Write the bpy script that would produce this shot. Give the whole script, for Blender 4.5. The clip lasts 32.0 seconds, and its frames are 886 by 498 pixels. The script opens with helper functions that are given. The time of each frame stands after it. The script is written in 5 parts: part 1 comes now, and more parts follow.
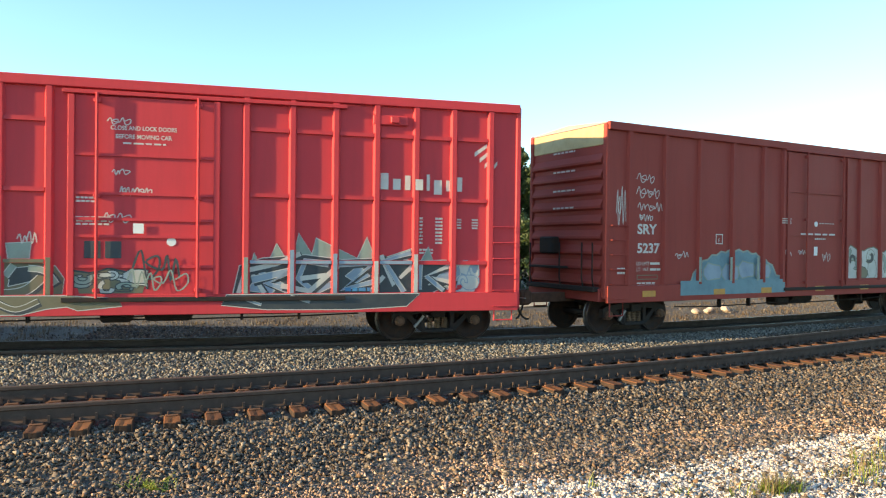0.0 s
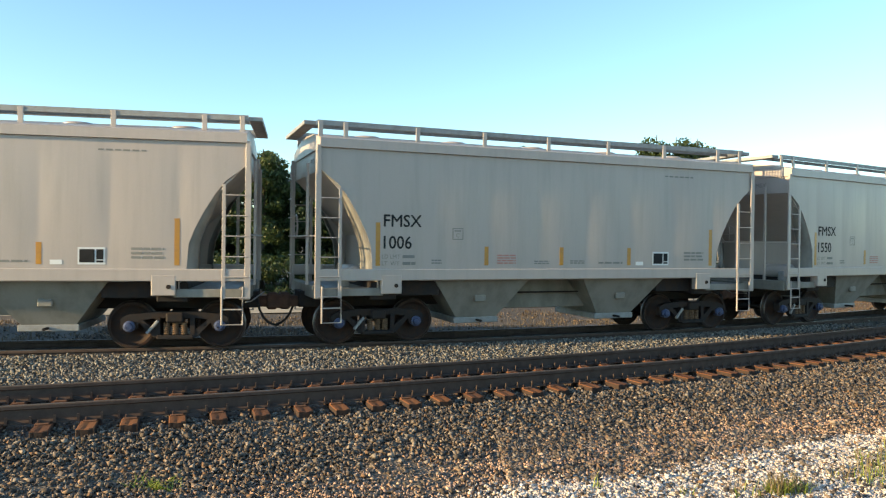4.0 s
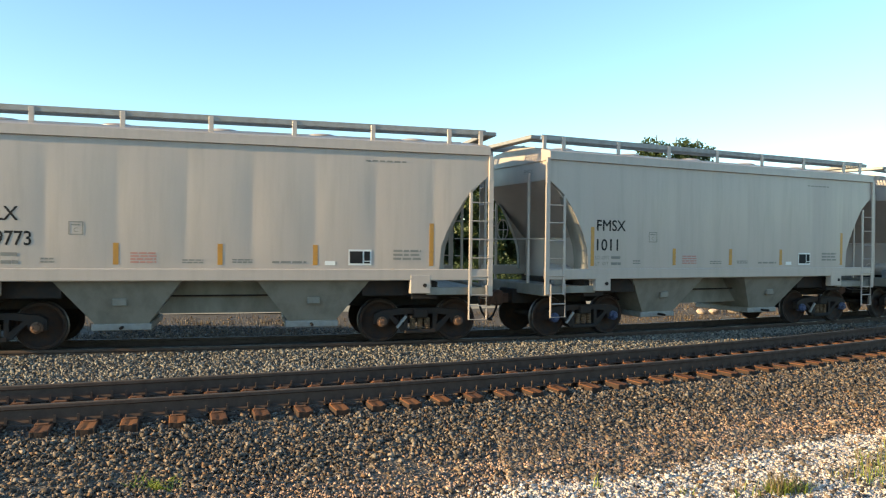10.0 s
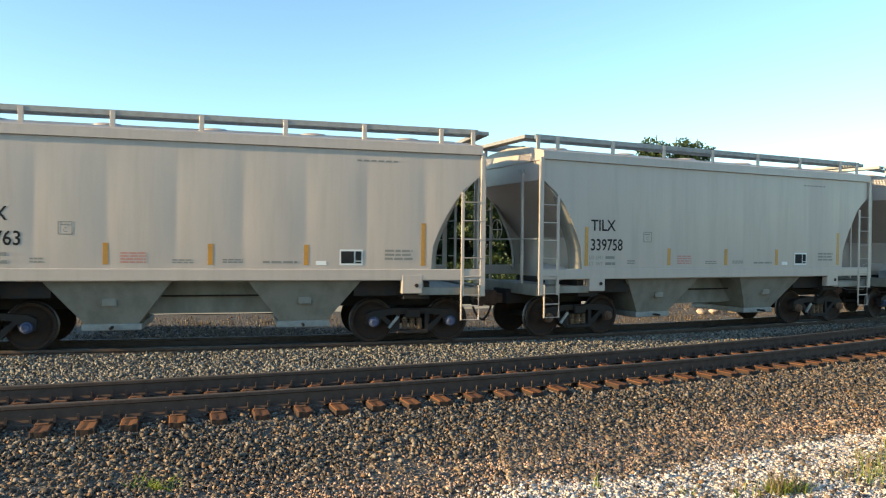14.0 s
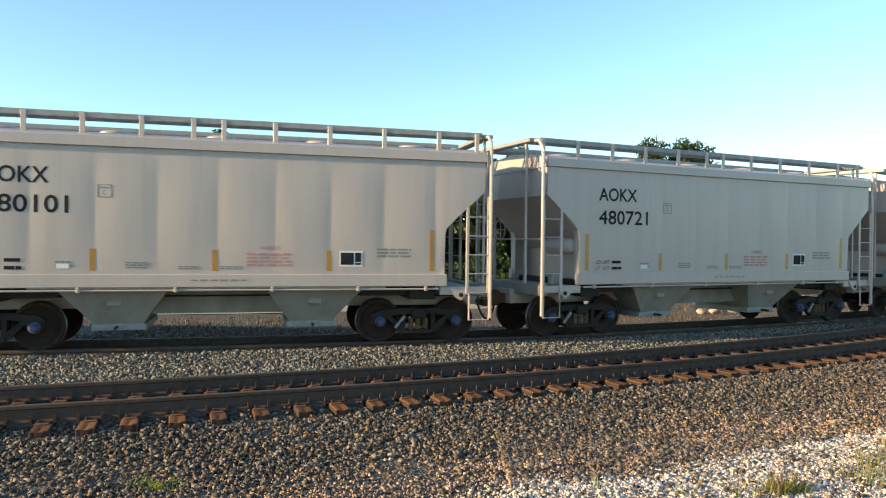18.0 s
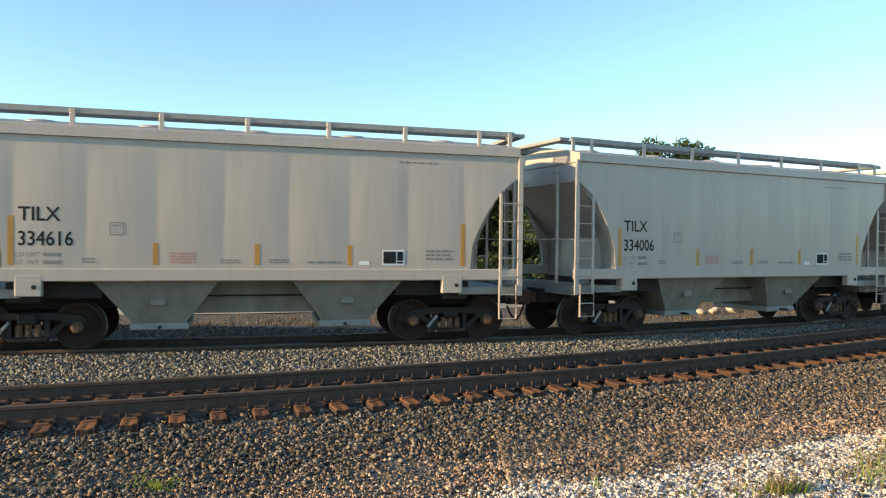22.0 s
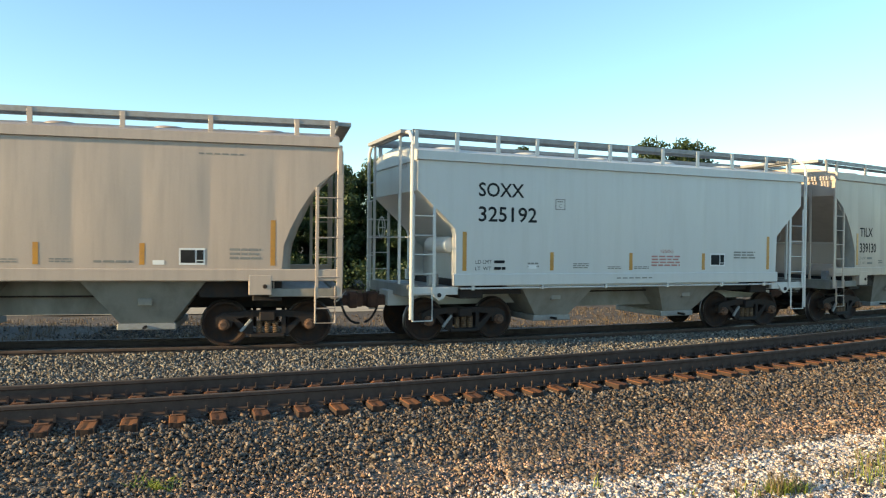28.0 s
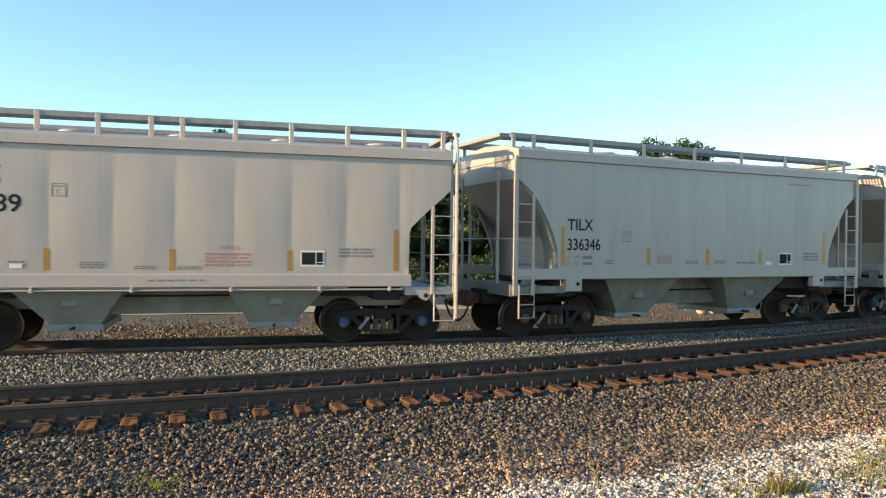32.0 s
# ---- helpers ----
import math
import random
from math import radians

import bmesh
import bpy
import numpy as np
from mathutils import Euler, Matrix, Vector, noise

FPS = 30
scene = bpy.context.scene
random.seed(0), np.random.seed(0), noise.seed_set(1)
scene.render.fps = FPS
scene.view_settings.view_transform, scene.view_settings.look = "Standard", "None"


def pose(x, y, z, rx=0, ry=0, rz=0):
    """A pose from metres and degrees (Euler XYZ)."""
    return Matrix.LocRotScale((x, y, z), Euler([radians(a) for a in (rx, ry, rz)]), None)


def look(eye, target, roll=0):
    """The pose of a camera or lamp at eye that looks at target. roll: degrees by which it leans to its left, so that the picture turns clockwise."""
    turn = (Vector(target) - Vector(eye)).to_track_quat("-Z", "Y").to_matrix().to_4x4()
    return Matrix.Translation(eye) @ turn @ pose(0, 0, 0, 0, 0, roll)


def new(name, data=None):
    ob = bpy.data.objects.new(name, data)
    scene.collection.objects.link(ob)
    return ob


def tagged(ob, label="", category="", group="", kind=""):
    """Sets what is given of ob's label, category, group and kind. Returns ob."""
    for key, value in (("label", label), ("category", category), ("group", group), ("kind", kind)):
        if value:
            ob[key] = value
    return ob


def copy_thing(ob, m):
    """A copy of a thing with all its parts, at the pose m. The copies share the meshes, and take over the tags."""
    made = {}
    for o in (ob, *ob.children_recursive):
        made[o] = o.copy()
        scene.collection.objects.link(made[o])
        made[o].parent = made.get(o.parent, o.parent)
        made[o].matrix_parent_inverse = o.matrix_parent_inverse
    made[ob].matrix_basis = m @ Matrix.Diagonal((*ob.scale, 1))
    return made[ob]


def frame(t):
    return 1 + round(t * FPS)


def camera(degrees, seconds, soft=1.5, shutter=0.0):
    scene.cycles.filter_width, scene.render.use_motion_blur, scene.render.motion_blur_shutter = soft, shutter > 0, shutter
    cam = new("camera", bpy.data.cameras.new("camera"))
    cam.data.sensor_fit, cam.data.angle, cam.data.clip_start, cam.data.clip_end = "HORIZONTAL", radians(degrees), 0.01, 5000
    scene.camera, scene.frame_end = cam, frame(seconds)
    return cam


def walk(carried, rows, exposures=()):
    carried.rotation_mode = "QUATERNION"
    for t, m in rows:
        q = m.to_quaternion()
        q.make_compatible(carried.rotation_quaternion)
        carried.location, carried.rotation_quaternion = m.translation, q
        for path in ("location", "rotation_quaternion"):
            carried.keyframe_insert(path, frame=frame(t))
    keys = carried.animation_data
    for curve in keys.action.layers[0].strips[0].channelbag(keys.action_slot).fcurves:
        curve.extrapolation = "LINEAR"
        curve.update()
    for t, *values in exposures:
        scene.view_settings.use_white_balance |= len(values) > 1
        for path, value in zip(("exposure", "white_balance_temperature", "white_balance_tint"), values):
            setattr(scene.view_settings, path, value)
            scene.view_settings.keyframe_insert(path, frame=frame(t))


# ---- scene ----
# ---------------------------------------------------------------- the camera
SECONDS = 32.0
EYE = (0.0, 0.0, 2.231)


def aim(turn):
    """The camera's pose: turned by some degrees to its right."""
    return pose(*EYE, 90 - 0.446, 0, -turn) @ pose(0, 0, 0, 0, 0, 0.662)


cam = camera(63.745, SECONDS, soft=1.15, shutter=0.06)
walk(cam, [(0.0, aim(0.36)), (0.5, aim(0.29)), (1.0, aim(0.21)), (1.5, aim(0.145)), (2.0, aim(0.07)), (2.5, aim(0.0)),
           (3.0, aim(0.0)), (32.0, aim(0.0))],
     exposures=[(0.0, 1.64, 8100, 1), (1.6, 1.58, 8100, 1), (2.6, 1.36, 8100, 1), (4.0, 1.34, 8100, 1), (14.0, 1.34, 8100, 1), (17.0, 1.28, 8100, 1),
                (25.0, 1.28, 8100, 1), (28.0, 1.30, 8100, 1), (32.0, 1.30, 8100, 1)])

# ---------------------------------------------------------------- light
SUN_TURN, SUN_RISE = radians(180 + 22), radians(13)
world = bpy.data.worlds.new("sky")
scene.world = world
world.use_nodes = True
wn = world.node_tree
sky = wn.nodes.new("ShaderNodeTexSky")
sky.sky_type, sky.sun_disc = "NISHITA", False
sky.sun_elevation, sky.sun_rotation = SUN_RISE, math.pi / 2 - SUN_TURN
sky.air_density, sky.dust_density, sky.ozone_density, sky.altitude = 1.0, 0.1, 4.0, 200
wn.links.new(sky.outputs[0], wn.nodes["Background"].inputs[0])
wn.nodes["Background"].inputs[1].default_value = 0.165
sun = new("sun", bpy.data.lights.new("sun", "SUN"))
sun.data.energy, sun.data.angle, sun.data.color = 3.9, radians(0.8), (1.0, 0.79, 0.53)
to_sun = Vector((math.cos(SUN_TURN) * math.cos(SUN_RISE), math.sin(SUN_TURN) * math.cos(SUN_RISE), math.sin(SUN_RISE)))
sun.matrix_world = look(to_sun * 60, (0, 0, 0))


# ---------------------------------------------------------------- materials
def shader(name):
    m = bpy.data.materials.new(name)
    m.use_nodes = True
    return m, m.node_tree.nodes, m.node_tree.links, m.node_tree.nodes["Principled BSDF"]


def mixed(nodes, links, fac, a, b):
    n = nodes.new("ShaderNodeMix")
    n.data_type = "RGBA"
    for socket, value in ((n.inputs[0], fac), (n.inputs[6], a), (n.inputs[7], b)):
        if isinstance(value, bpy.types.NodeSocket):
            links.new(value, socket)
        else:
            socket.default_value = value if isinstance(value, float) else (*value, 1)
    return n.outputs[2]


def ranged(nodes, links, value, lo, hi, out_lo=0.0, out_hi=1.0):
    n = nodes.new("ShaderNodeMapRange")
    links.new(value, n.inputs[0])
    for i, v in enumerate((lo, hi, out_lo, out_hi)):
        n.inputs[i + 1].default_value = v
    return n.outputs[0]


def grain(nodes, links, scale, detail=4.0, stretch=(1, 1, 1), coords="Object", rough=0.6):
    tc, mp, nz = nodes.new("ShaderNodeTexCoord"), nodes.new("ShaderNodeMapping"), nodes.new("ShaderNodeTexNoise")
    links.new(tc.outputs[coords], mp.inputs[0])
    mp.inputs[3].default_value = stretch
    links.new(mp.outputs[0], nz.inputs[0])
    nz.inputs["Scale"].default_value, nz.inputs["Detail"].default_value, nz.inputs["Roughness"].default_value = scale, detail, rough
    return nz.outputs["Fac"]


def bumped(nodes, links, bsdf, height, strength, distance):
    b = nodes.new("ShaderNodeBump")
    b.inputs["Strength"].default_value, b.inputs["Distance"].default_value = strength, distance
    links.new(height, b.inputs["Height"])
    links.new(b.outputs[0], bsdf.inputs["Normal"])


def worn(name, colour, dirt, rough=0.5, metal=0.0, scale=3.0, amount=0.5, fine=40.0, streak=(1, 1, 1), bump=0.15, distance=0.01, spec=0.5):
    """A surface with stains at a large scale and grain at a small one."""
    m, n, l, b = shader(name)
    big = ranged(n, l, grain(n, l, scale, 5, streak), 0.42, 0.72)
    small = grain(n, l, fine, 3)
    c1 = mixed(n, l, ranged(n, l, big, 0, 1, 0, amount), colour, dirt)
    c2 = mixed(n, l, ranged(n, l, small, 0.3, 0.8, 0, 0.25 * amount + 0.05), c1, tuple(v * 0.6 for v in colour))
    l.new(c2, b.inputs["Base Color"])
    l.new(ranged(n, l, big, 0, 1, rough, min(1, rough + 0.2)), b.inputs["Roughness"])
    b.inputs["Metallic"].default_value = metal
    b.inputs["Specular IOR Level"].default_value = spec
    bumped(n, l, b, small, bump, distance)
    return m


def car_paint(name, colour, dirt, billow=0.02, gloss=0.42, spec=0.4):
    """Car paint: rain streaks, dust towards stains, and sheets that billow a little between their posts."""
    m, n, l, b = shader(name)
    streaks = ranged(n, l, grain(n, l, 2.2, 6, (3.0, 1.0, 0.25)), 0.45, 0.8)
    cloud = grain(n, l, 0.5, 4, (1, 1, 0.8))
    fine = grain(n, l, 55, 3)
    c = mixed(n, l, ranged(n, l, streaks, 0, 1, 0, 0.35), colour, dirt)
    c = mixed(n, l, ranged(n, l, cloud, 0.35, 0.75, 0, 0.35), c, tuple(0.75 * v + 0.25 * d for v, d in zip(colour, dirt)))
    c = mixed(n, l, ranged(n, l, fine, 0.4, 0.9, 0, 0.18), c, dirt)
    l.new(c, b.inputs["Base Color"])
    l.new(ranged(n, l, cloud, 0.3, 0.8, gloss - 0.05, gloss + 0.2), b.inputs["Roughness"])
    b.inputs["Specular IOR Level"].default_value = spec
    wide = grain(n, l, 0.75, 1.5, (1.0, 0.2, 0.22))
    bumped(n, l, b, wide, 0.6, billow)
    return m


def random_tones(name, tones, rough=0.85, by="island", bump=0.3, fine=60.0, spec=0.3):
    """Pieces each in one of several tones."""
    m, n, l, b = shader(name)
    if by == "island":
        r = n.new("ShaderNodeNewGeometry").outputs["Random Per Island"]
    else:
        r = n.new("ShaderNodeObjectInfo").outputs["Random"]
    ramp = n.new("ShaderNodeValToRGB")
    l.new(r, ramp.inputs[0])
    ramp.color_ramp.interpolation = "CONSTANT" if by == "island" else "LINEAR"
    els = ramp.color_ramp.elements
    while len(els) < len(tones):
        els.new(0.5)
    for i, t in enumerate(tones):
        els[i].position = i / len(tones)
        els[i].color = (*t, 1)
    g = grain(n, l, fine, 3)
    c = mixed(n, l, ranged(n, l, g, 0.35, 0.8, 0, 0.35), ramp.outputs[0], (0.05, 0.045, 0.04))
    l.new(c, b.inputs["Base Color"])
    b.inputs["Roughness"].default_value = rough
    b.inputs["Specular IOR Level"].default_value = spec
    bumped(n, l, b, g, bump, 0.01)
    return m


def leafy(name, dark, light):
    m, n, l, b = shader(name)
    r = n.new("ShaderNodeNewGeometry").outputs["Random Per Island"]
    c = mixed(n, l, r, dark, light)
    l.new(c, b.inputs["Base Color"])
    b.inputs["Roughness"].default_value = 0.55
    tr = n.new("ShaderNodeBsdfTranslucent")
    l.new(c, tr.inputs[0])
    mx = n.new("ShaderNodeMixShader")
    mx.inputs[0].default_value = 0.35
    l.new(b.outputs[0], mx.inputs[1])
    l.new(tr.outputs[0], mx.inputs[2])
    l.new(mx.outputs[0], n["Material Output"].inputs[0])
    return m


PAINT_GREY = car_paint("grey car paint", (0.45, 0.375, 0.34), (0.26, 0.235, 0.195), 0.02, 0.31, 0.6)
PAINT_TAN = car_paint("tan grey car paint", (0.44, 0.345, 0.285), (0.20, 0.17, 0.14), 0.02, 0.34, 0.6)
PAINT_WHITE = car_paint("pale grey car paint", (0.47, 0.39, 0.36), (0.30, 0.265, 0.235), 0.04, 0.31, 0.6)
PAINT_FRESH = car_paint("off-white car paint", (0.585, 0.575, 0.555), (0.45, 0.43, 0.39), 0.04, 0.31, 0.6)
PAINT_RED = car_paint("red car paint", (0.57, 0.052, 0.066), (0.33, 0.045, 0.05), 0.006, 0.5, 0.15)
PAINT_BROWN = car_paint("oxide brown car paint", (0.31, 0.054, 0.044), (0.16, 0.038, 0.032), 0.006, 0.55, 0.15)
# grime and underbody shade are both put into the next two paint colours
GRIMY_SHADED_GREY = worn("grimy shaded grey paint", (0.255, 0.24, 0.215), (0.13, 0.115, 0.095), 0.6, 0.0, 2.0, 0.75, 30, (1, 1, 0.5))
GRIMY_SHADED_WHITE = worn("grimy shaded pale paint", (0.30, 0.285, 0.26), (0.17, 0.15, 0.125), 0.6, 0.0, 2.0, 0.75, 30, (1, 1, 0.5))
SHADED_TIE_END = worn("dark creosoted end grain", (0.05, 0.026, 0.016), (0.02, 0.014, 0.012), 0.9, 0.0, 9, 0.7)
ROAD_DIRT = worn("pale road dirt", (0.46, 0.375, 0.27), (0.32, 0.26, 0.185), 0.95, 0, 0.8, 0.8, 18, (1, 1, 1), 0.5, 0.02)
RED_GRIME_SHADE = worn("grimy shaded red paint", (0.20, 0.022, 0.026), (0.09, 0.03, 0.028), 0.6, 0.0, 1.6, 0.8)
CREAM = worn("cream paint", (0.52, 0.385, 0.19), (0.34, 0.25, 0.13), 0.5)
STEEL_PALE = worn("galvanised steel", (0.30, 0.30, 0.30), (0.18, 0.165, 0.15), 0.5, 0.15, 6, 0.5)
STEEL_DARK = worn("grimy black steel", (0.022, 0.019, 0.02), (0.06, 0.036, 0.024), 0.7, 0.0, 5, 0.7, spec=0.25)
STEEL_RUST = worn("rusty steel", (0.10, 0.045, 0.028), (0.04, 0.025, 0.02), 0.8, 0.0, 6, 0.8)
SPRING_STEEL = worn("rust dusted spring steel", (0.15, 0.085, 0.045), (0.06, 0.04, 0.03), 0.75, 0.0, 8, 0.7)
WHEEL_STEEL = worn("brown wheel steel", (0.028, 0.018, 0.016), (0.085, 0.038, 0.02), 0.7, 0.0, 7, 0.7, spec=0.25)
WHEEL_TREAD = worn("polished tread steel", (0.16, 0.14, 0.135), (0.08, 0.065, 0.06), 0.35, 0.8, 8, 0.5)
CAP_BLUE = worn("faded blue cap paint", (0.045, 0.07, 0.16), (0.04, 0.035, 0.035), 0.55, 0.0, 14, 0.6)
CAP_RUST = worn("rusty cap", (0.15, 0.075, 0.045), (0.05, 0.035, 0.03), 0.7, 0.0, 14, 0.7)
RUBBER = worn("black rubber", (0.015, 0.015, 0.016), (0.05, 0.045, 0.04), 0.75)
REFLECT = worn("amber reflective tape", (0.50, 0.215, 0.018), (0.28, 0.13, 0.03), 0.28, 0.0, 9, 0.5, spec=0.8)
INK = worn("black lettering", (0.014, 0.014, 0.016), (0.05, 0.05, 0.05), 0.7, spec=0.2)
INK_PALE = worn("faded grey lettering", (0.21, 0.20, 0.185), (0.30, 0.29, 0.26), 0.6)
INK_RED = worn("faded red lettering", (0.46, 0.20, 0.17), (0.42, 0.30, 0.27), 0.6)
WHITE_INK = worn("white lettering", (0.60, 0.56, 0.52), (0.48, 0.36, 0.33), 0.6)
LABEL_WHITE = worn("white label", (0.74, 0.74, 0.73), (0.55, 0.54, 0.52), 0.55)
RAIL_STEEL = worn("brown rail steel", (0.10, 0.066, 0.052), (0.058, 0.038, 0.03), 0.8, 0.0, 5, 0.7, spec=0.2)
RAIL_TOP = worn("worn rail head", (0.21, 0.185, 0.17), (0.11, 0.09, 0.08), 0.4, 0.7, 4, 0.6)
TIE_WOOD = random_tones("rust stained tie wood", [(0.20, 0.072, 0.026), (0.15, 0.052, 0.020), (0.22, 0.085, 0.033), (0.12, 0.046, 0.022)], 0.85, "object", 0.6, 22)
PLATE_RUST = worn("rusty plate", (0.21, 0.085, 0.04), (0.13, 0.06, 0.035), 0.8, 0.0, 12, 0.7)
DARK_TIE = random_tones("dark tie wood", [(0.06, 0.05, 0.043), (0.10, 0.075, 0.055)], 0.9, "object", 0.5, 22)
BALLAST = random_tones("mixed ballast stone", [(0.112, 0.088, 0.072), (0.179, 0.140, 0.113), (0.246, 0.165, 0.108), (0.067, 0.053, 0.045), (0.146, 0.108, 0.081), (0.062, 0.048, 0.041),
                                               (0.336, 0.260, 0.198), (0.213, 0.120, 0.068), (0.134, 0.115, 0.106), (0.090, 0.068, 0.054), (0.168, 0.130, 0.099), (0.224, 0.190, 0.162), (0.101, 0.075, 0.056)])
GREY_BALLAST = random_tones("grey ballast stone", [(0.158, 0.145, 0.128), (0.210, 0.190, 0.166), (0.284, 0.250, 0.209), (0.105, 0.098, 0.089), (0.231, 0.205, 0.176),
                                                   (0.189, 0.155, 0.123), (0.315, 0.285, 0.247), (0.079, 0.072, 0.067)])
BUFF = random_tones("brown and buff gravel", [(0.425, 0.267, 0.188), (0.541, 0.336, 0.225), (0.343, 0.231, 0.180), (0.634, 0.402, 0.270), (0.389, 0.267, 0.217), (0.471, 0.278, 0.180), (0.704, 0.479, 0.353), (0.307, 0.206, 0.157)])
LIMESTONE = random_tones("pale limestone chips", [(0.82, 0.70, 0.62), (0.74, 0.62, 0.53), (0.85, 0.75, 0.68), (0.66, 0.52, 0.42), (0.78, 0.64, 0.54), (0.55, 0.44, 0.37)], bump=0.15)
BARK = worn("grey bark", (0.10, 0.085, 0.065), (0.05, 0.04, 0.032), 0.9, 0, 5, 0.7, 25, (1, 1, 0.3), 0.6, 0.03)
LEAF_A = leafy("sunlit leaves", (0.028, 0.052, 0.014), (0.085, 0.112, 0.03))
LEAF_B = leafy("dark leaves", (0.020, 0.042, 0.016), (0.062, 0.092, 0.028))
GRASS = leafy("green grass", (0.16, 0.22, 0.03), (0.40, 0.42, 0.08))
WEEDS = leafy("dry weeds", (0.11, 0.076, 0.048), (0.21, 0.152, 0.1))
DRY_GRASS = leafy("dry grass", (0.16, 0.115, 0.06), (0.34, 0.25, 0.14))


# ---------------------------------------------------------------- building helpers
def part(name, bm, material, parent=None, label="", smooth=False):
    """Links a bmesh, or a mesh, as one object under a thing or a part."""
    me = bm
    if isinstance(bm, bmesh.types.BMesh):
        me = bpy.data.meshes.new(name)
        bmesh.ops.recalc_face_normals(bm, faces=bm.faces)
        bm.to_mesh(me)
        bm.free()
        if smooth:
            me.shade_smooth()
            me.set_sharp_from_angle(angle=radians(38))
    if material and not me.materials:
        me.materials.append(material)
    ob = new(name, me)
    if parent:
        ob.parent = parent
    if label:
        ob["label"] = label
    return ob


def at(ob, m):
    ob.matrix_basis = m
    return ob


def box(bm, x0, x1, y0, y1, z0, z1, bevel=0.0, m=None):
    vs = [bm.verts.new((x, y, z)) for x in (x0, x1) for y in (y0, y1) for z in (z0, z1)]
    fs = [bm.faces.new([vs[i] for i in f]) for f in ((0, 1, 3, 2), (4, 6, 7, 5), (0, 4, 5, 1), (2, 3, 7, 6), (0, 2, 6, 4), (1, 5, 7, 3))]
    if bevel:
        es = list({e for f in fs for e in f.edges})
        out = bmesh.ops.bevel(bm, geom=es, offset=bevel, segments=1, affect="EDGES")
        vs = list({v for f in out["faces"] for v in f.verts} | {v for v in vs if v.is_valid})
    if m is not None:
        bmesh.ops.transform(bm, matrix=m, verts=[v for v in vs if v.is_valid])
    return bm


def one_box(*a, **k):
    return box(bmesh.new(), *a, **k)


def tube(bm, points, r, sides=8, r_end=None, cap=True):
    """A round bar along points."""
    pts = [Vector(p) for p in points]
    rings = []
    for i, p in enumerate(pts):
        d = (pts[min(i + 1, len(pts) - 1)] - pts[max(i - 1, 0)]).normalized()
        a = d.cross(Vector((0, 0, 1)) if abs(d.z) < 0.9 else Vector((1, 0, 0))).normalized()
        b = d.cross(a)
        rr = r if r_end is None else r + (r_end - r) * i / (len(pts) - 1)
        rings.append([bm.verts.new(p + (a * math.cos(t) + b * math.sin(t)) * rr) for t in (2 * math.pi * j / sides for j in range(sides))])
    for p, q in zip(rings, rings[1:]):
        for j in range(sides):
            bm.faces.new((p[j], p[(j + 1) % sides], q[(j + 1) % sides], q[j]))
    if cap:
        bm.faces.new(rings[0][::-1])
        bm.faces.new(rings[-1])
    return bm


def prism(bm, outline, y0, y1):
    """An outline in x, z drawn out along y."""
    a = [bm.verts.new((x, y0, z)) for x, z in outline]
    b = [bm.verts.new((x, y1, z)) for x, z in outline]
    n = len(a)
    bm.faces.new(a)
    bm.faces.new(b[::-1])
    for i in range(n):
        bm.faces.new((a[i], b[i], b[(i + 1) % n], a[(i + 1) % n]))
    return bm


def lathe(bm, profile, sides=24, axis="y"):
    """A profile of (radius, along) turned about an axis."""
    rings = []
    for r, h in profile:
        ring = []
        for j in range(sides):
            t = 2 * math.pi * j / sides
            c, s = r * math.cos(t), r * math.sin(t)
            ring.append(bm.verts.new((c, h, s) if axis == "y" else (c, s, h)))
        rings.append(ring)
    for p, q in zip(rings, rings[1:]):
        for j in range(sides):
            bm.faces.new((p[j], p[(j + 1) % sides], q[(j + 1) % sides], q[j]))
    bm.faces.new(rings[0])
    bm.faces.new(rings[-1][::-1])
    return bm


RAW = {}


def prepare_letters(lot):
    """The outlines of all words at once, as arrays of corners and lists of faces."""
    obs = []
    for body, bold in lot:
        cu = bpy.data.curves.new("letters", "FONT")
        cu.body, cu.size, cu.extrude, cu.offset, cu.resolution_u = body, 1.0, 0.0, bold, 3
        obs.append((body, bold, new("letters", cu)))
    bpy.context.view_layer.update()
    dg = bpy.context.evaluated_depsgraph_get()
    for body, bold, ob in obs:
        RAW[body, bold] = bpy.data.meshes.new_from_object(ob.evaluated_get(dg))
    for body, bold, ob in obs:
        cu = ob.data
        bpy.data.objects.remove(ob)
        bpy.data.curves.remove(cu)


def text_mesh(body, height, width=None, bold=0.0, fat=0.0):
    """A flat mesh of letters, reading along x in the plane y = 0, its lower left corner at the origin."""
    me = RAW[body, bold].copy()
    co = np.empty(len(me.vertices) * 3)
    me.vertices.foreach_get("co", co)
    co = co.reshape(-1, 3)
    lo, hi = co.min(0), co.max(0)
    sz = height / (hi[1] - lo[1])
    sx = sz if width is None else width / (hi[0] - lo[0])
    out = np.zeros_like(co)
    out[:, 0], out[:, 2] = (co[:, 0] - lo[0]) * sx, (co[:, 1] - lo[1]) * sz
    if fat:
        # heavier strokes: the outlines again, a little to both sides
        faces = [tuple(p.vertices) for p in me.polygons]
        n = len(out)
        lots = [(0, 0), (-fat, 0), (fat, 0), (0, -fat), (0, fat)]
        verts = np.concatenate([out + np.array([dx, -0.0003 * i, dz]) for i, (dx, dz) in enumerate(lots)])
        me = bpy.data.meshes.new("heavy_letters")
        me.from_pydata(verts.tolist(), [], [tuple(v + n * i for v in f) for i in range(len(lots)) for f in faces])
        me.update()
        return me
    me.vertices.foreach_set("co", out.ravel())
    me.update()
    return me


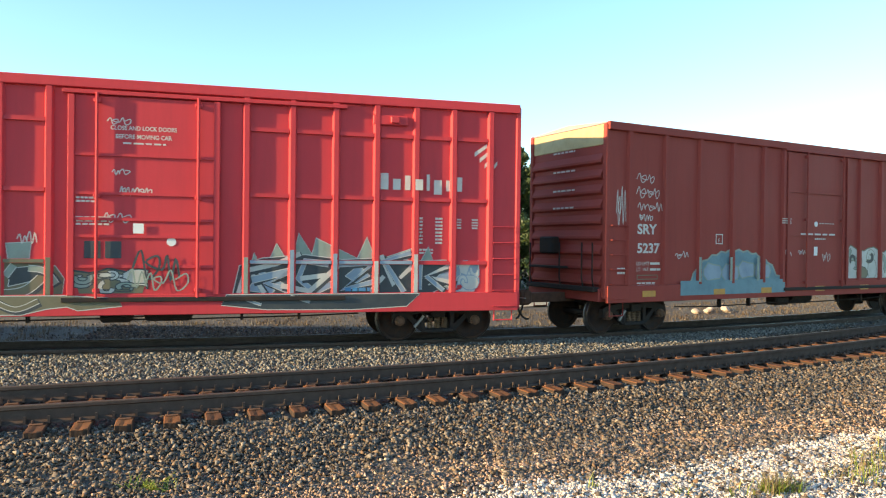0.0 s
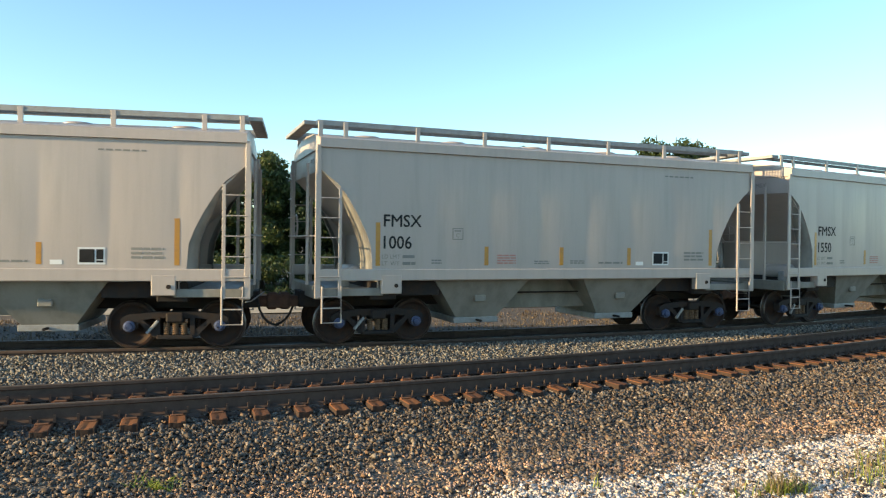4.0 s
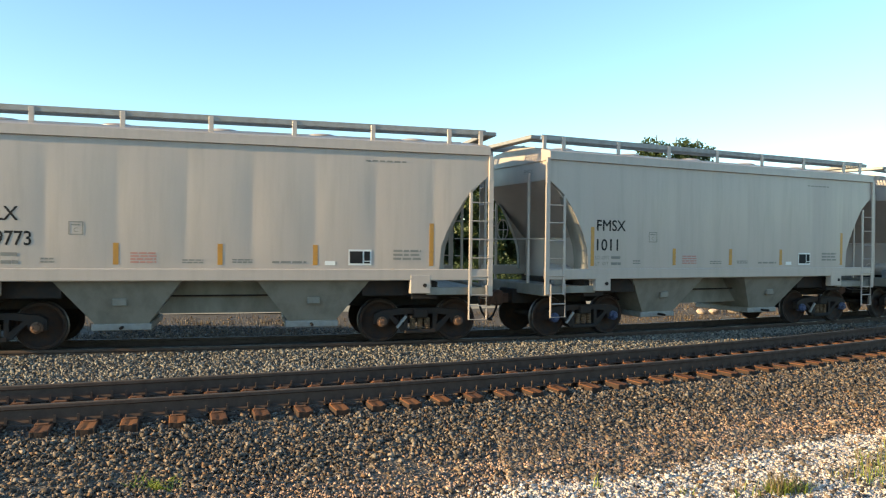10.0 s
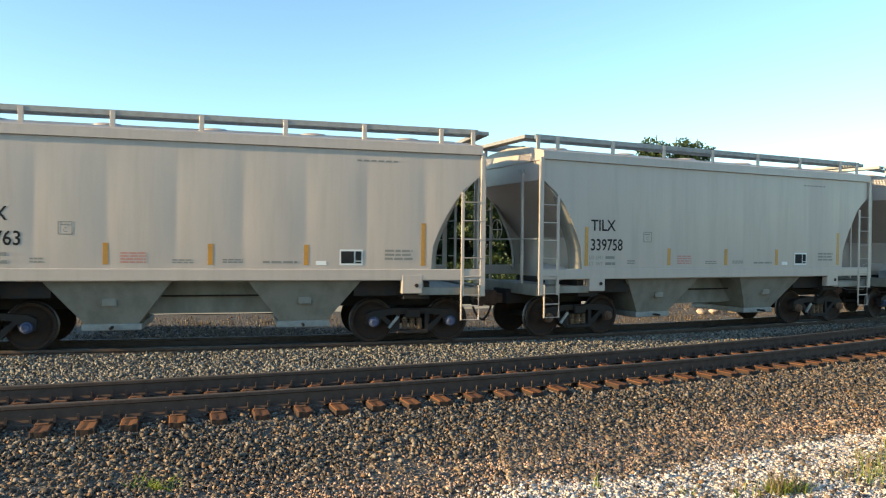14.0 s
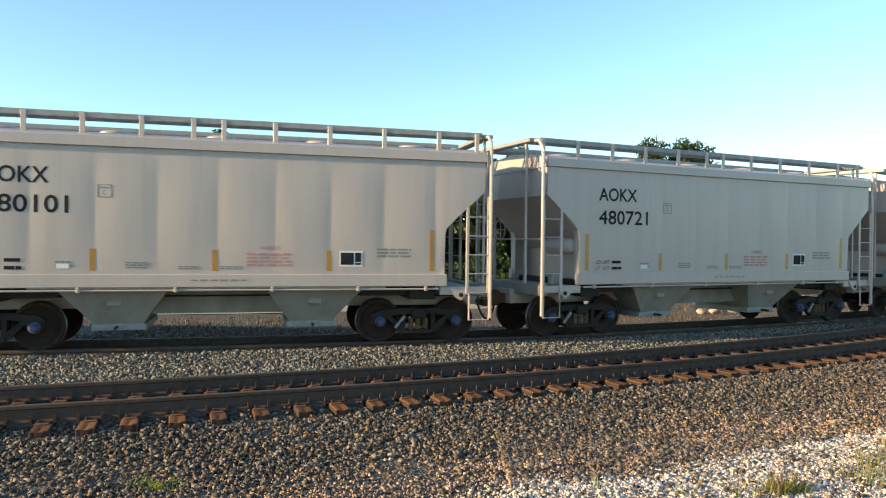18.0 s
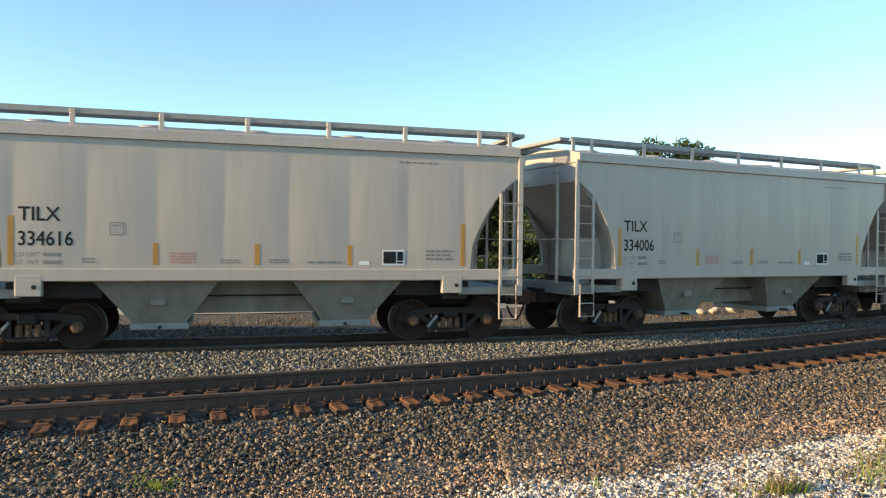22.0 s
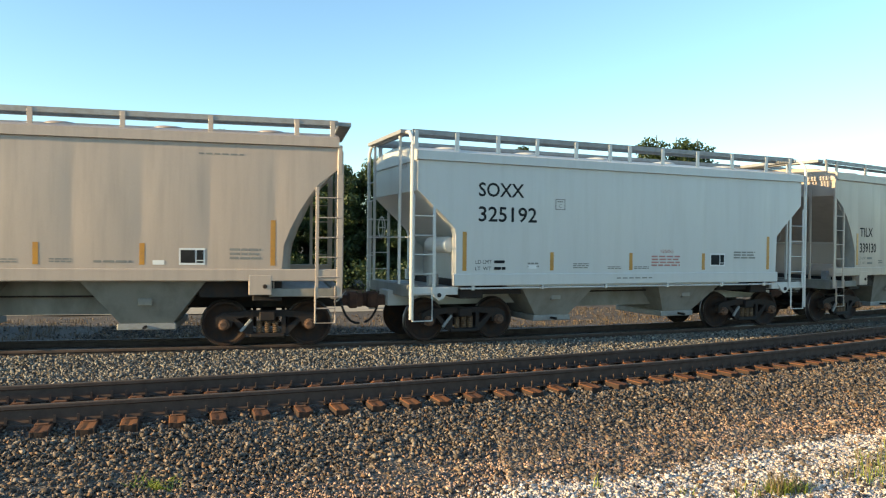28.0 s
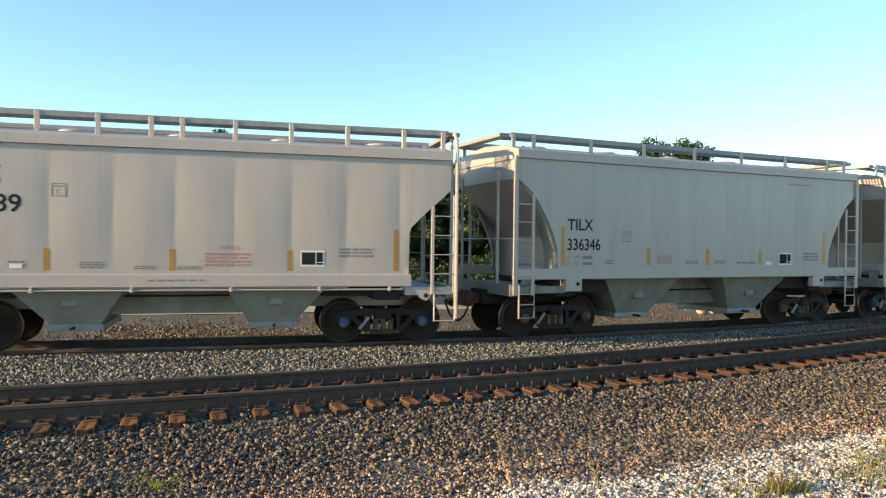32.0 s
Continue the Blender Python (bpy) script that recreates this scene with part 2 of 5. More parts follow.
def bars_mesh(rows, width, height, words=4, seed=1):
    """Lines of small unreadable print as plain bars."""
    rnd = random.Random(seed)
    bm = bmesh.new()
    step = height / rows
    for r in range(rows):
        x, z = 0.0, height - (r + 0.75) * step
        while x < width * 0.97:
            w = width / words * rnd.uniform(0.55, 1.0)
            w = min(w, width - x)
            box(bm, x, x + w, -0.002, 0, z, z + step * 0.55)
            x += w + width * 0.05
    return bm


def sheet(name, verts, faces, material, smooth=False):
    """A mesh from arrays of corners and of four-cornered faces."""
    me = bpy.data.meshes.new(name)
    verts, faces = np.asarray(verts, dtype=np.float32), np.asarray(faces, dtype=np.int32)
    me.vertices.add(len(verts))
    me.vertices.foreach_set("co", verts.ravel())
    me.loops.add(faces.size)
    me.loops.foreach_set("vertex_index", faces.ravel())
    me.polygons.add(len(faces))
    me.polygons.foreach_set("loop_start", np.arange(0, faces.size, faces.shape[1], dtype=np.int32))
    me.update(calc_edges=True)
    me.validate()
    if smooth:
        me.shade_smooth()
    me.materials.append(material)
    return new(name, me)


# ---------------------------------------------------------------- the two lines of track
class Line:
    """A track's centre line: an arc between two straights. Its left is the side away from the camera."""

    def __init__(self, y, heading, bend, start, end, z):
        self.y, self.a, self.k, self.s0, self.s1, self.z = y, heading, bend, start, end, z
        r = 1 / bend
        self.cx, self.cy, self.r = -r * math.sin(heading), y + r * math.cos(heading), r

    def point(self, s, left=0.0, up=0.0):
        c = min(max(s, self.s0), self.s1)
        a = self.a + self.k * c
        x = self.cx + self.r * math.sin(a) + (s - c) * math.cos(a) - left * math.sin(a)
        y = self.cy - self.r * math.cos(a) + (s - c) * math.sin(a) + left * math.cos(a)
        return Vector((x, y, self.z + up)), a

    def place(self, s, left=0.0, up=0.0):
        p, a = self.point(s, left, up)
        return Matrix.Translation(p) @ Matrix.Rotation(a, 4, "Z")

    def offset(self, x, y):
        """How far left of the line, and how far along it, places lie (arrays)."""
        a = np.arctan2(x - self.cx, -(y - self.cy))
        s = (a - self.a) / self.k
        w = self.r - np.hypot(x - self.cx, y - self.cy)
        for lim, out in ((self.s0, s < self.s0), (self.s1, s > self.s1)):
            p, h = self.point(lim)
            w = np.where(out, -(x - p.x) * math.sin(h) + (y - p.y) * math.cos(h), w)
            s = np.where(out, lim + (x - p.x) * math.cos(h) + (y - p.y) * math.sin(h), s)
        return w, s


MAIN = Line(17.571, 0.3371, 0.0135, -16, 31, 0.0)
NEAR = Line(12.997, 0.4178, 0.012, -10, 20, -0.08)


def ground_height(x, y):
    """Ballast beds under the tracks, a shoulder towards the camera, and flat land about them."""
    wn_, _ = NEAR.offset(x, y)
    wm, _ = MAIN.offset(x, y)
    z = np.interp(wn_, [-60, -14, -12, -7.5, -3.4, -2.4, -1.45, -1.1, 1.3], [0.6, 0.6, 0.55, -0.44, -0.57, -0.54, -0.445, -0.435, -0.385])
    z2 = np.interp(wm, [-3.2, -2.2, -1.3, -0.9, 0.9, 1.4, 2.6, 5.5, 8.4, 8.8, 13.2, 15, 60], [-0.345, -0.27, -0.175, -0.16, -0.2, -0.24, -0.5, -0.48, -0.36, -0.30, -0.30, -0.62, -0.7])
    return np.where((wn_ > 1.3) & (wm > -3.2), z2, np.where(wm > 0, z2, z))


def view_noise(x, y, f):
    return np.sin(x * f + 1.3 * np.sin(y * f * 0.7)) * np.cos(y * f * 1.1 + 0.8 * np.sin(x * f * 0.6))


def ground_material():
    m, n, l, b = shader("stony ground")
    big = grain(n, l, 0.5, 5)
    cells = n.new("ShaderNodeTexVoronoi")
    cells.inputs["Scale"].default_value = 22
    tc = n.new("ShaderNodeTexCoord")
    l.new(tc.outputs["Object"], cells.inputs["Vector"])
    fine = grain(n, l, 30, 4)
    c = mixed(n, l, ranged(n, l, big, 0.35, 0.7), (0.085, 0.068, 0.056), (0.14, 0.106, 0.078))
    hue = n.new("ShaderNodeSeparateColor")
    l.new(cells.outputs["Color"], hue.inputs[0])
    c = mixed(n, l, ranged(n, l, hue.outputs[0], 0, 1, 0, 0.5), c, (0.16, 0.14, 0.12))
    c = mixed(n, l, ranged(n, l, fine, 0.4, 0.8, 0, 0.5), c, (0.05, 0.045, 0.04))
    l.new(c, b.inputs["Base Color"])
    b.inputs["Roughness"].default_value = 0.95
    bumped(n, l, b, cells.outputs["Distance"], 0.8, 0.03)
    return m


def build_ground():
    # fine cells where the camera looks, coarse ones out to the horizon
    xs = np.concatenate([[-2500, -900, -400, -200, -110, -70, -45], np.arange(-30, 42.01, 0.5), [52, 66, 85, 120, 200, 400, 900, 2500]])
    ys = np.concatenate([[-1500, -500, -150, -60, -25, -12, -6, -2], np.arange(0, 46.01, 0.25), [50, 56, 64, 80, 110, 160, 260, 500, 1200, 3000]])
    X, Y = np.meshgrid(xs, ys)
    Z = ground_height(X, Y) + 0.02 * view_noise(X, Y, 1.7)
    nx, ny = len(xs), len(ys)
    i = np.arange(nx * ny).reshape(ny, nx)
    f = np.stack([i[:-1, :-1], i[:-1, 1:], i[1:, 1:], i[1:, :-1]], -1).reshape(-1, 4)
    ob = sheet("ground", np.stack([X, Y, Z], -1).reshape(-1, 3), f, ground_material(), True)
    tagged(ob, "stony brown ground with ballast beds under two tracks", "ground", kind="structure")


def build_road():
    """A strip of pale dirt along the crest of the bank."""
    V, F = [], []
    for k in range(61):
        s = -40 + 100 * k / 60
        for w in (8.9, 10.2, 11.6, 13.0):
            p, _a = MAIN.point(s, w)
            V.append((p.x, p.y, -0.275 + 0.012 * view_noise(p.x, p.y, 1.1)))
    for k in range(60):
        for j in range(3):
            a = 4 * k + j
            F.append((a, a + 4, a + 5, a + 1))
    tagged(sheet("road", V, F, ROAD_DIRT, True), "pale tan dirt road along the bank", "road", kind="structure")


def stones(name, pts, sizes, material, label, seed):
    """Many small broken stones in one mesh."""
    rng = np.random.default_rng(seed)
    n = len(pts)
    tips = np.array([(1, 0, 0), (-1, 0, 0), (0, 1, 0), (0, -1, 0), (0, 0, 1), (0, 0, -1)], dtype=float) * 0.62
    v = tips[None] * rng.uniform(0.55, 1.25, (n, 6, 1)) + rng.normal(0, 0.17, (n, 6, 3))
    v *= rng.uniform(0.55, 1.25, (n, 1, 3))
    r = rng.normal(0, 1, (n, 4))
    r /= np.linalg.norm(r, axis=1)[:, None]
    a, u = r[:, 0][:, None, None], r[:, None, 1:]
    uv = np.cross(np.broadcast_to(u, v.shape), v)
    v = v + 2 * a * uv + 2 * np.cross(np.broadcast_to(u, v.shape), uv)
    v[:, :, 2] *= 0.85
    w = v * sizes[:, None, None] + pts[:, None, :]
    q = np.array([(0, 2, 4), (2, 1, 4), (1, 3, 4), (3, 0, 4), (2, 0, 5), (1, 2, 5), (3, 1, 5), (0, 3, 5)])
    f = (q[None] + 6 * np.arange(n)[:, None, None]).reshape(-1, 3)
    ob = sheet(name, w.reshape(-1, 3), f, material)
    return tagged(ob, label, "ballast", kind="stuff")


def build_ballast():
    rng = np.random.default_rng(5)
    n = 250000
    x, y = rng.uniform(-10, 16, n), rng.uniform(7.2, 22, n)
    far = 30000
    x, y = np.concatenate([x, rng.uniform(-18, 24, far)]), np.concatenate([y, rng.uniform(15, 36, far)])
    # the flat gravel is finer and closer
    fine = 85000
    x, y = np.concatenate([x, rng.uniform(0.8, 7.2, fine)]), np.concatenate([y, rng.uniform(7.2, 10.4, fine)])
    keep = np.abs(x - 0.2) < 0.66 * y + 0.7
    x, y = x[keep], y[keep]
    wn_, sn = NEAR.offset(x, y)
    wm, sm = MAIN.offset(x, y)
    z = ground_height(x, y)
    u = rng.uniform(0, 1, len(x))
    rails = (np.abs(np.abs(wm) - 0.75) < 0.10) | (np.abs(np.abs(wn_) - 0.75) < 0.12)
    edge = (x - 1.0) * 0.47 - (y - 7.95) + 0.25 * view_noise(x, y, 1.3)
    pale = (u < np.clip((edge + 0.35) / 0.5, 0, 0.93)) & (wn_ < -2.2)
    buff = ~pale & (u < 0.95) & (rng.uniform(0, 1, len(x)) < np.clip((edge + 2.9) / 2.2, 0, 0.85)) & (wn_ < -2.1)
    between = (wn_ > 1.5) & (wm < -0.83) & (y < 30)
    tie_gap = np.abs(((sn - 0.117) % 0.583) - 0.2915) < 0.165
    near = (wn_ <= 1.5) & ~rails & ((np.abs(wn_) > 1.36) | tie_gap | ((np.abs(wn_) < 0.55) & (u < 0.8))) & ~pale & ~buff
    sets = (("ballast_near_track", near, BALLAST, "dark mixed grey and brown broken ballast stones", 0.038, 0.085),
            ("ballast_between_tracks", between, GREY_BALLAST, "grey broken ballast stones between the two tracks", 0.042, 0.085),
            ("buff_gravel", buff, BUFF, "brown and buff gravel at the foot of the ballast", 0.02, 0.056),
            ("limestone_gravel", pale, LIMESTONE, "pale limestone gravel on the flat ground", 0.02, 0.058),
            ("bank_stones", (wm > 0.9) & (wm < 8.4) & (u < 0.5), BALLAST, "scattered stones on the bank behind the track", 0.04, 0.10))
    for i, (name, mask, mat, label, lo, hi) in enumerate(sets):
        size = lo + (hi - lo) * rng.beta(1.6, 2.6, mask.sum())
        dz = rng.uniform(-0.15, 0.6, mask.sum()) * size
        low = np.where(np.abs(wn_[mask]) < 0.66, -0.035, 0.0)
        stones(name, np.stack([x[mask], y[mask], z[mask] + dz + low], -1), size, mat, label, 20 + i)


RAIL_H = 0.255


def rail_mesh(line, side, s0, s1, step, sink=0.0):
    """A rail of flat-bottomed section along a line: foot, web and head."""
    sec = [(-0.07, 0.0), (-0.07, 0.012), (-0.012, 0.03), (-0.01, 0.128), (-0.036, 0.14), (-0.036, 0.168), (-0.028, 0.176),
           (0.028, 0.176), (0.036, 0.168), (0.036, 0.14), (0.01, 0.128), (0.012, 0.03), (0.07, 0.012), (0.07, 0.0)]
    sec = [(a * 1.12, b * RAIL_H / 0.176) for a, b in sec]
    bm = bmesh.new()
    rings = []
    s = s0
    while s <= s1 + 1e-6:
        rings.append([bm.verts.new(line.point(s, side + a, b - RAIL_H - sink)[0]) for a, b in sec])
        s += step if line.s0 - 3 < s < line.s1 + 3 else 12
    n = len(sec)
    for p, q in zip(rings, rings[1:]):
        for j in range(n):
            f = bm.faces.new((p[j], q[j], q[(j + 1) % n], p[(j + 1) % n]))
            f.material_index = 1 if j in (6,) else 0
    return bm


def build_track(line, name, label, wood, ties, spacing, tie_top, far, sink=0.0):
    track = tagged(new(name), label, "railway track")
    for side in (-0.753, 0.753):
        r = part("rail", rail_mesh(line, side, -far, far, 1.0, sink), RAIL_STEEL, track, "brown steel rail with a worn bright head")
        r.data.materials.append(RAIL_TOP)
    tie = one_box(-0.115, 0.115, -1.27, 1.27, -0.17, 0, 0.012)
    bmesh.ops.subdivide_edges(tie, edges=[e for e in tie.edges if e.calc_length() > 2], cuts=6)
    # a worn split runs along the top
    bmesh.ops.subdivide_edges(tie, edges=[e for e in tie.edges if 0.15 < abs(e.verts[0].co.x - e.verts[1].co.x)], cuts=3)
    for v in tie.verts:
        v.co += Vector((noise.noise(v.co * 5), 0.6 * noise.noise(v.co * 9), noise.noise(v.co * 7 + Vector((3, 0, 0))))) * 0.014
        if v.co.z > -0.04 and abs(v.co.x - 0.0) < 0.03:
            v.co.z -= 0.007 + 0.008 * noise.noise(v.co * 4)
    tie_me, plate_me, anchor_me, spike_me = None, None, None, None
    plate = one_box(-0.09, 0.09, -0.18, 0.18, 0, 0.016, 0.004)
    anchor = one_box(-0.012, 0.012, -0.085, 0.085, -0.03, 0.03, 0.006)
    box(anchor, -0.016, 0.016, -0.105, -0.08, -0.03, 0.075)
    box(anchor, -0.016, 0.016, 0.08, 0.105, -0.03, 0.075)
    spike = one_box(-0.013, 0.013, -0.02, 0.02, 0, 0.05, 0.004)
    rnd = random.Random(3)
    for i in range(ties[0], ties[1]):
        s = (i + 0.2) * spacing + rnd.uniform(-0.05, 0.05)
        m = line.place(s, rnd.uniform(-0.05, 0.05), -RAIL_H + tie_top) @ pose(0, 0, 0, 0, 0, rnd.uniform(-1.2, 1.2))
        o = part("tie", tie_me or tie, wood, track)
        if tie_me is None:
            o.data.materials.append(SHADED_TIE_END)
            # ends and sides get a darker colour than the top: creosote plus painted shade
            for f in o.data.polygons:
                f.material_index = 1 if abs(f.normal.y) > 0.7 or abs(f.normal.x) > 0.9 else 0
        tie_me = o.data
        at(o, m)
        if wood is DARK_TIE:
            continue
        for side in (-0.753, 0.753):
            k = line.place(s, side, -RAIL_H + tie_top)
            o = part("tie_plate", plate_me or plate, PLATE_RUST, track)
            plate_me = o.data
            at(o, k)
            for sx, sy in ((-0.05, -0.11), (0.05, 0.11)):
                o = part("spike", spike_me or spike, STEEL_RUST, track)
                spike_me = o.data
                at(o, k @ pose(sx, sy, 0.01))
            for d in (-0.15, 0.15):
                o = part("rail_anchor", anchor_me or anchor, RAIL_STEEL, track)
                anchor_me = o.data
                at(o, k @ pose(d, 0, 0.035))
    return track


# ---------------------------------------------------------------- plants and the far side
def blades(name, spots, material, label, seed, lo, hi, width, lean=0.35, category="grass"):
    """Grass blades, each a bent strip, at spots of (x, y, radius, count)."""
    rng = np.random.default_rng(seed)
    V, F = [], []
    for x, y, r, count in spots:
        a, d = rng.uniform(0, 6.28, count), r * np.sqrt(rng.uniform(0, 1, count))
        px, py = x + d * np.cos(a), y + d * np.sin(a)
        pz = ground_height(px, py) - 0.01
        h, t = rng.uniform(lo, hi, count), rng.uniform(0, 6.28, count)
        ln = rng.uniform(0.1, lean, count) * h
        for i in range(count):
            ox, oy = math.cos(t[i]), math.sin(t[i])
            b = len(V)
            for k, (f, w) in enumerate(((0, 1), (0.5, 0.8), (1, 0.1))):
                cx, cy, cz = px[i] + ox * ln[i] * f * f, py[i] + oy * ln[i] * f * f, pz[i] + h[i] * (f - 0.12 * f * f)
                V += [(cx - oy * width * w, cy + ox * width * w, cz), (cx + oy * width * w, cy - ox * width * w, cz)]
            F += [(b, b + 1, b + 3, b + 2), (b + 2, b + 3, b + 5, b + 4)]
    return tagged(sheet(name, V, F, material), label, category, kind="stuff")


def leaf_cloud(rng, centres, radii, count, size):
    """Leaf quads spread over many clumps."""
    k = rng.integers(0, len(centres), count)
    d = rng.normal(0, 1, (count, 3))
    d /= np.linalg.norm(d, axis=1)[:, None]
    p = centres[k] + d * (radii[k] * rng.uniform(0.25, 1.0, count) ** 0.6)[:, None] * np.array([1, 1, 0.75])
    n = d + rng.normal(0, 0.7, (count, 3))
    n /= np.linalg.norm(n, axis=1)[:, None]
    t = np.cross(n, rng.normal(0, 1, (count, 3)))
    t /= np.linalg.norm(t, axis=1)[:, None]
    b = np.cross(n, t)
    s = size * rng.uniform(0.6, 1.4, count)[:, None]
    V = np.stack([p - t * s, p + b * s * 0.55, p + t * s, p - b * s * 0.55], 1).reshape(-1, 3)
    return V, np.arange(4 * count).reshape(-1, 4)


def tree(height, spread, seed, leaf, count=9000, size=0.13, low=0.12, label="", slim=False):
    """A trunk with forking limbs, and a crown of many leaves in uneven clumps."""
    rnd, rng = random.Random(seed), np.random.default_rng(seed)
    t = tagged(new("tree"), label, "tree", "trees behind the track")
    bm = bmesh.new()
    lean = rnd.uniform(-0.4, 0.4)
    top = Vector((lean, rnd.uniform(-0.3, 0.3), height * 0.9))
    stem = [Vector((0, 0, -0.3)).lerp(top, f) + Vector((math.sin(f * 7 + seed), math.cos(f * 5), 0)) * 0.12 * f for f in (0, 0.2, 0.4, 0.6, 0.8, 1)]
    tube(bm, stem, height * 0.021, 8, 0.03)
    part("trunk", bm, BARK, t, "grey bark trunk", True)
    centres, radii = [], []
    for i in range(26):
        f = low + (0.97 - low) * (i + rnd.random()) / 26
        base = stem[0].lerp(stem[-1], f * 0.85)
        ang = i * 2.4 + rnd.uniform(-0.5, 0.5)
        shape = math.sin(math.pi * min(1, 0.16 + 0.86 * f)) ** 0.7 * (0.75 if slim else 1)
        reach = spread * shape * rnd.uniform(0.55, 1.08)
        end = base + Vector((math.cos(ang) * reach, math.sin(ang) * reach, height * rnd.uniform(0.06, 0.16)))
        mid = base.lerp(end, 0.5) + Vector((0, 0, height * 0.02))
        if i % 2 == 0:
            part("limb", tube(bmesh.new(), [base, mid, end], height * 0.008, 5, 0.015), BARK, t)
        for q in range(4):
            c = base.lerp(end, 0.45 + 0.6 * q / 3) + Vector([rnd.gauss(0, 0.1 * spread) for _ in range(3)])
            c.z = min(c.z, height)
            centres.append(c)
            radii.append(spread * rnd.uniform(0.15, 0.30))
    V, F = leaf_cloud(rng, np.array(centres), np.array(radii), count, size)
    crown = sheet("crown", V, F, leaf)
    crown.parent = t
    return t


def build_plants():
    sorts = [tree(10.2, 2.7, 11, LEAF_A, 27000, 0.1, 0.06, "leafy green tree with sunlit yellowish crown"),
             tree(10.6, 2.4, 12, LEAF_B, 25000, 0.1, 0.06, "tall dark green tree with a ragged crown", True),
             tree(8.6, 2.7, 13, LEAF_B, 26000, 0.1, 0.05, "dark green broad bushy tree"),
             tree(9.4, 2.9, 14, LEAF_A, 26000, 0.105, 0.06, "leafy green tree with gaps in its crown")]
    # along a belt behind the bank: place, sort, turn
    belt = [(-27.5, 43, 2, 40), (-24.0, 44, 0, 10), (-23.2, 47, 1, 200), (-20.2, 42.5, 0, 130), (-18.6, 45, 3, 20), (-15.6, 42, 2, 280), (-13.4, 44, 1, 75),
            (-11.0, 43, 3, 160), (-8.6, 45, 2, 330), (-6.4, 43.5, 2, 50), (-4.2, 45, 3, 100), (-2.0, 44, 2, 210), (0.6, 46, 2, 12),
            (2.8, 45, 3, 190), (5.2, 46, 0, 75), (7.6, 47, 2, 140), (-30.5, 44, 3, 310), (-33.5, 45, 2, 0),
            (-25.8, 49, 0, 70), (-21.6, 50, 3, 220), (-17.0, 49, 2, 15), (-12.2, 49.5, 0, 300), (-7.4, 50, 3, 95), (-3.0, 50, 2, 165), (1.6, 51, 0, 20), (10.0, 47, 2, 20), (12.4, 48, 2, 120), (14.8, 49, 2, 250)]
    used = set()
    for x, y, k, turn in belt:
        z = float(ground_height(np.array(x), np.array(y))) - 0.05
        m = pose(x, y, z, 0, 0, turn)
        if k in used:
            copy_thing(sorts[k], m)
        else:
            used.add(k)
            at(sorts[k], m)
    far = tree(13.6, 3.0, 15, LEAF_A, 11000, 0.14, 0.12, "far green tree rising over the train")
    at(far, pose(17.4, 60, -0.7, 0, 0, 30))
    copy_thing(far, pose(20.0, 60.5, -0.7, 0, 0, 150))
    copy_thing(far, pose(22.2, 62, -0.7, 0, 0, 260))
    rng = np.random.default_rng(8)
    # low growth at the foot of the belt
    c = np.stack([rng.uniform(-34, 16, 260), rng.uniform(37, 41, 260), rng.uniform(-0.6, 1.3, 260)], -1)
    V, F = leaf_cloud(rng, c, rng.uniform(0.4, 1.0, 260), 22000, 0.10)
    tagged(sheet("shrubs", V, F, LEAF_B), "dark green undergrowth below the trees", "shrub", kind="stuff")
    # dry weeds on the bank
    spots = []
    for _ in range(900):
        s, w = rng.uniform(-22, 34), rng.uniform(2.4, 8.2)
        p, _a = MAIN.point(s, w)
        spots.append((p.x, p.y, rng.uniform(0.2, 0.6), 22))
    blades("dry_weeds", spots, WEEDS, "dry brown weeds on the bank behind the track", 31, 0.04, 0.19, 0.008)
    # green tufts in the stones
    blades("grass_tuft", [(-3.22, 8.02, 0.10, 60), (-3.05, 7.98, 0.14, 36), (-3.42, 8.04, 0.12, 26)], GRASS, "bright yellow green tuft of grass spreading over the ballast", 33, 0.04, 0.12, 0.008, 3.4)
    right = [(3.7, 7.78, 0.14, 110), (3.95, 7.86, 0.14, 60), (3.3, 7.66, 0.16, 18), (4.75, 8.2, 0.25, 30), (5.2, 8.55, 0.3, 44), (5.5, 9.0, 0.3, 44), (5.0, 8.1, 0.25, 24), (5.9, 9.5, 0.25, 22), (1.75, 7.9, 0.1, 9), (2.7, 7.7, 0.1, 8)]
    blades("grass_clumps", right, GRASS, "green grass growing through pale gravel", 34, 0.06, 0.26, 0.006, 0.9)
    blades("grass_straw", right[:6], DRY_GRASS, "straw coloured stalks among the green grass", 35, 0.12, 0.36, 0.004, 0.5)
    # pale rubble on the bank
    rock = bmesh.new()
    bmesh.ops.create_icosphere(rock, subdivisions=2, radius=0.17)
    for v in rock.verts:
        v.co *= 1 + 0.35 * noise.noise(v.co * 6)
        v.co.z *= 0.7
    first = part("boulder", rock, LIMESTONE)
    tagged(first, "pale limestone rock lying on the bank", "rock", "rocks on the bank")
    for i, (s, w, k) in enumerate(((14.6, 5.6, 0), (15.1, 5.4, 90), (15.8, 5.8, 200), (16.5, 5.5, 40), (17.0, 5.9, 300))):
        p, _a = MAIN.point(s, w)
        m = pose(p.x, p.y, float(ground_height(np.array(p.x), np.array(p.y))) + 0.1, 0, 0, k)
        if i:
            copy_thing(first, m)
        else:
            at(first, m)


# ---------------------------------------------------------------- running gear
TRUCK, WHEEL_R = 4.37, 0.457
SHARED = {}


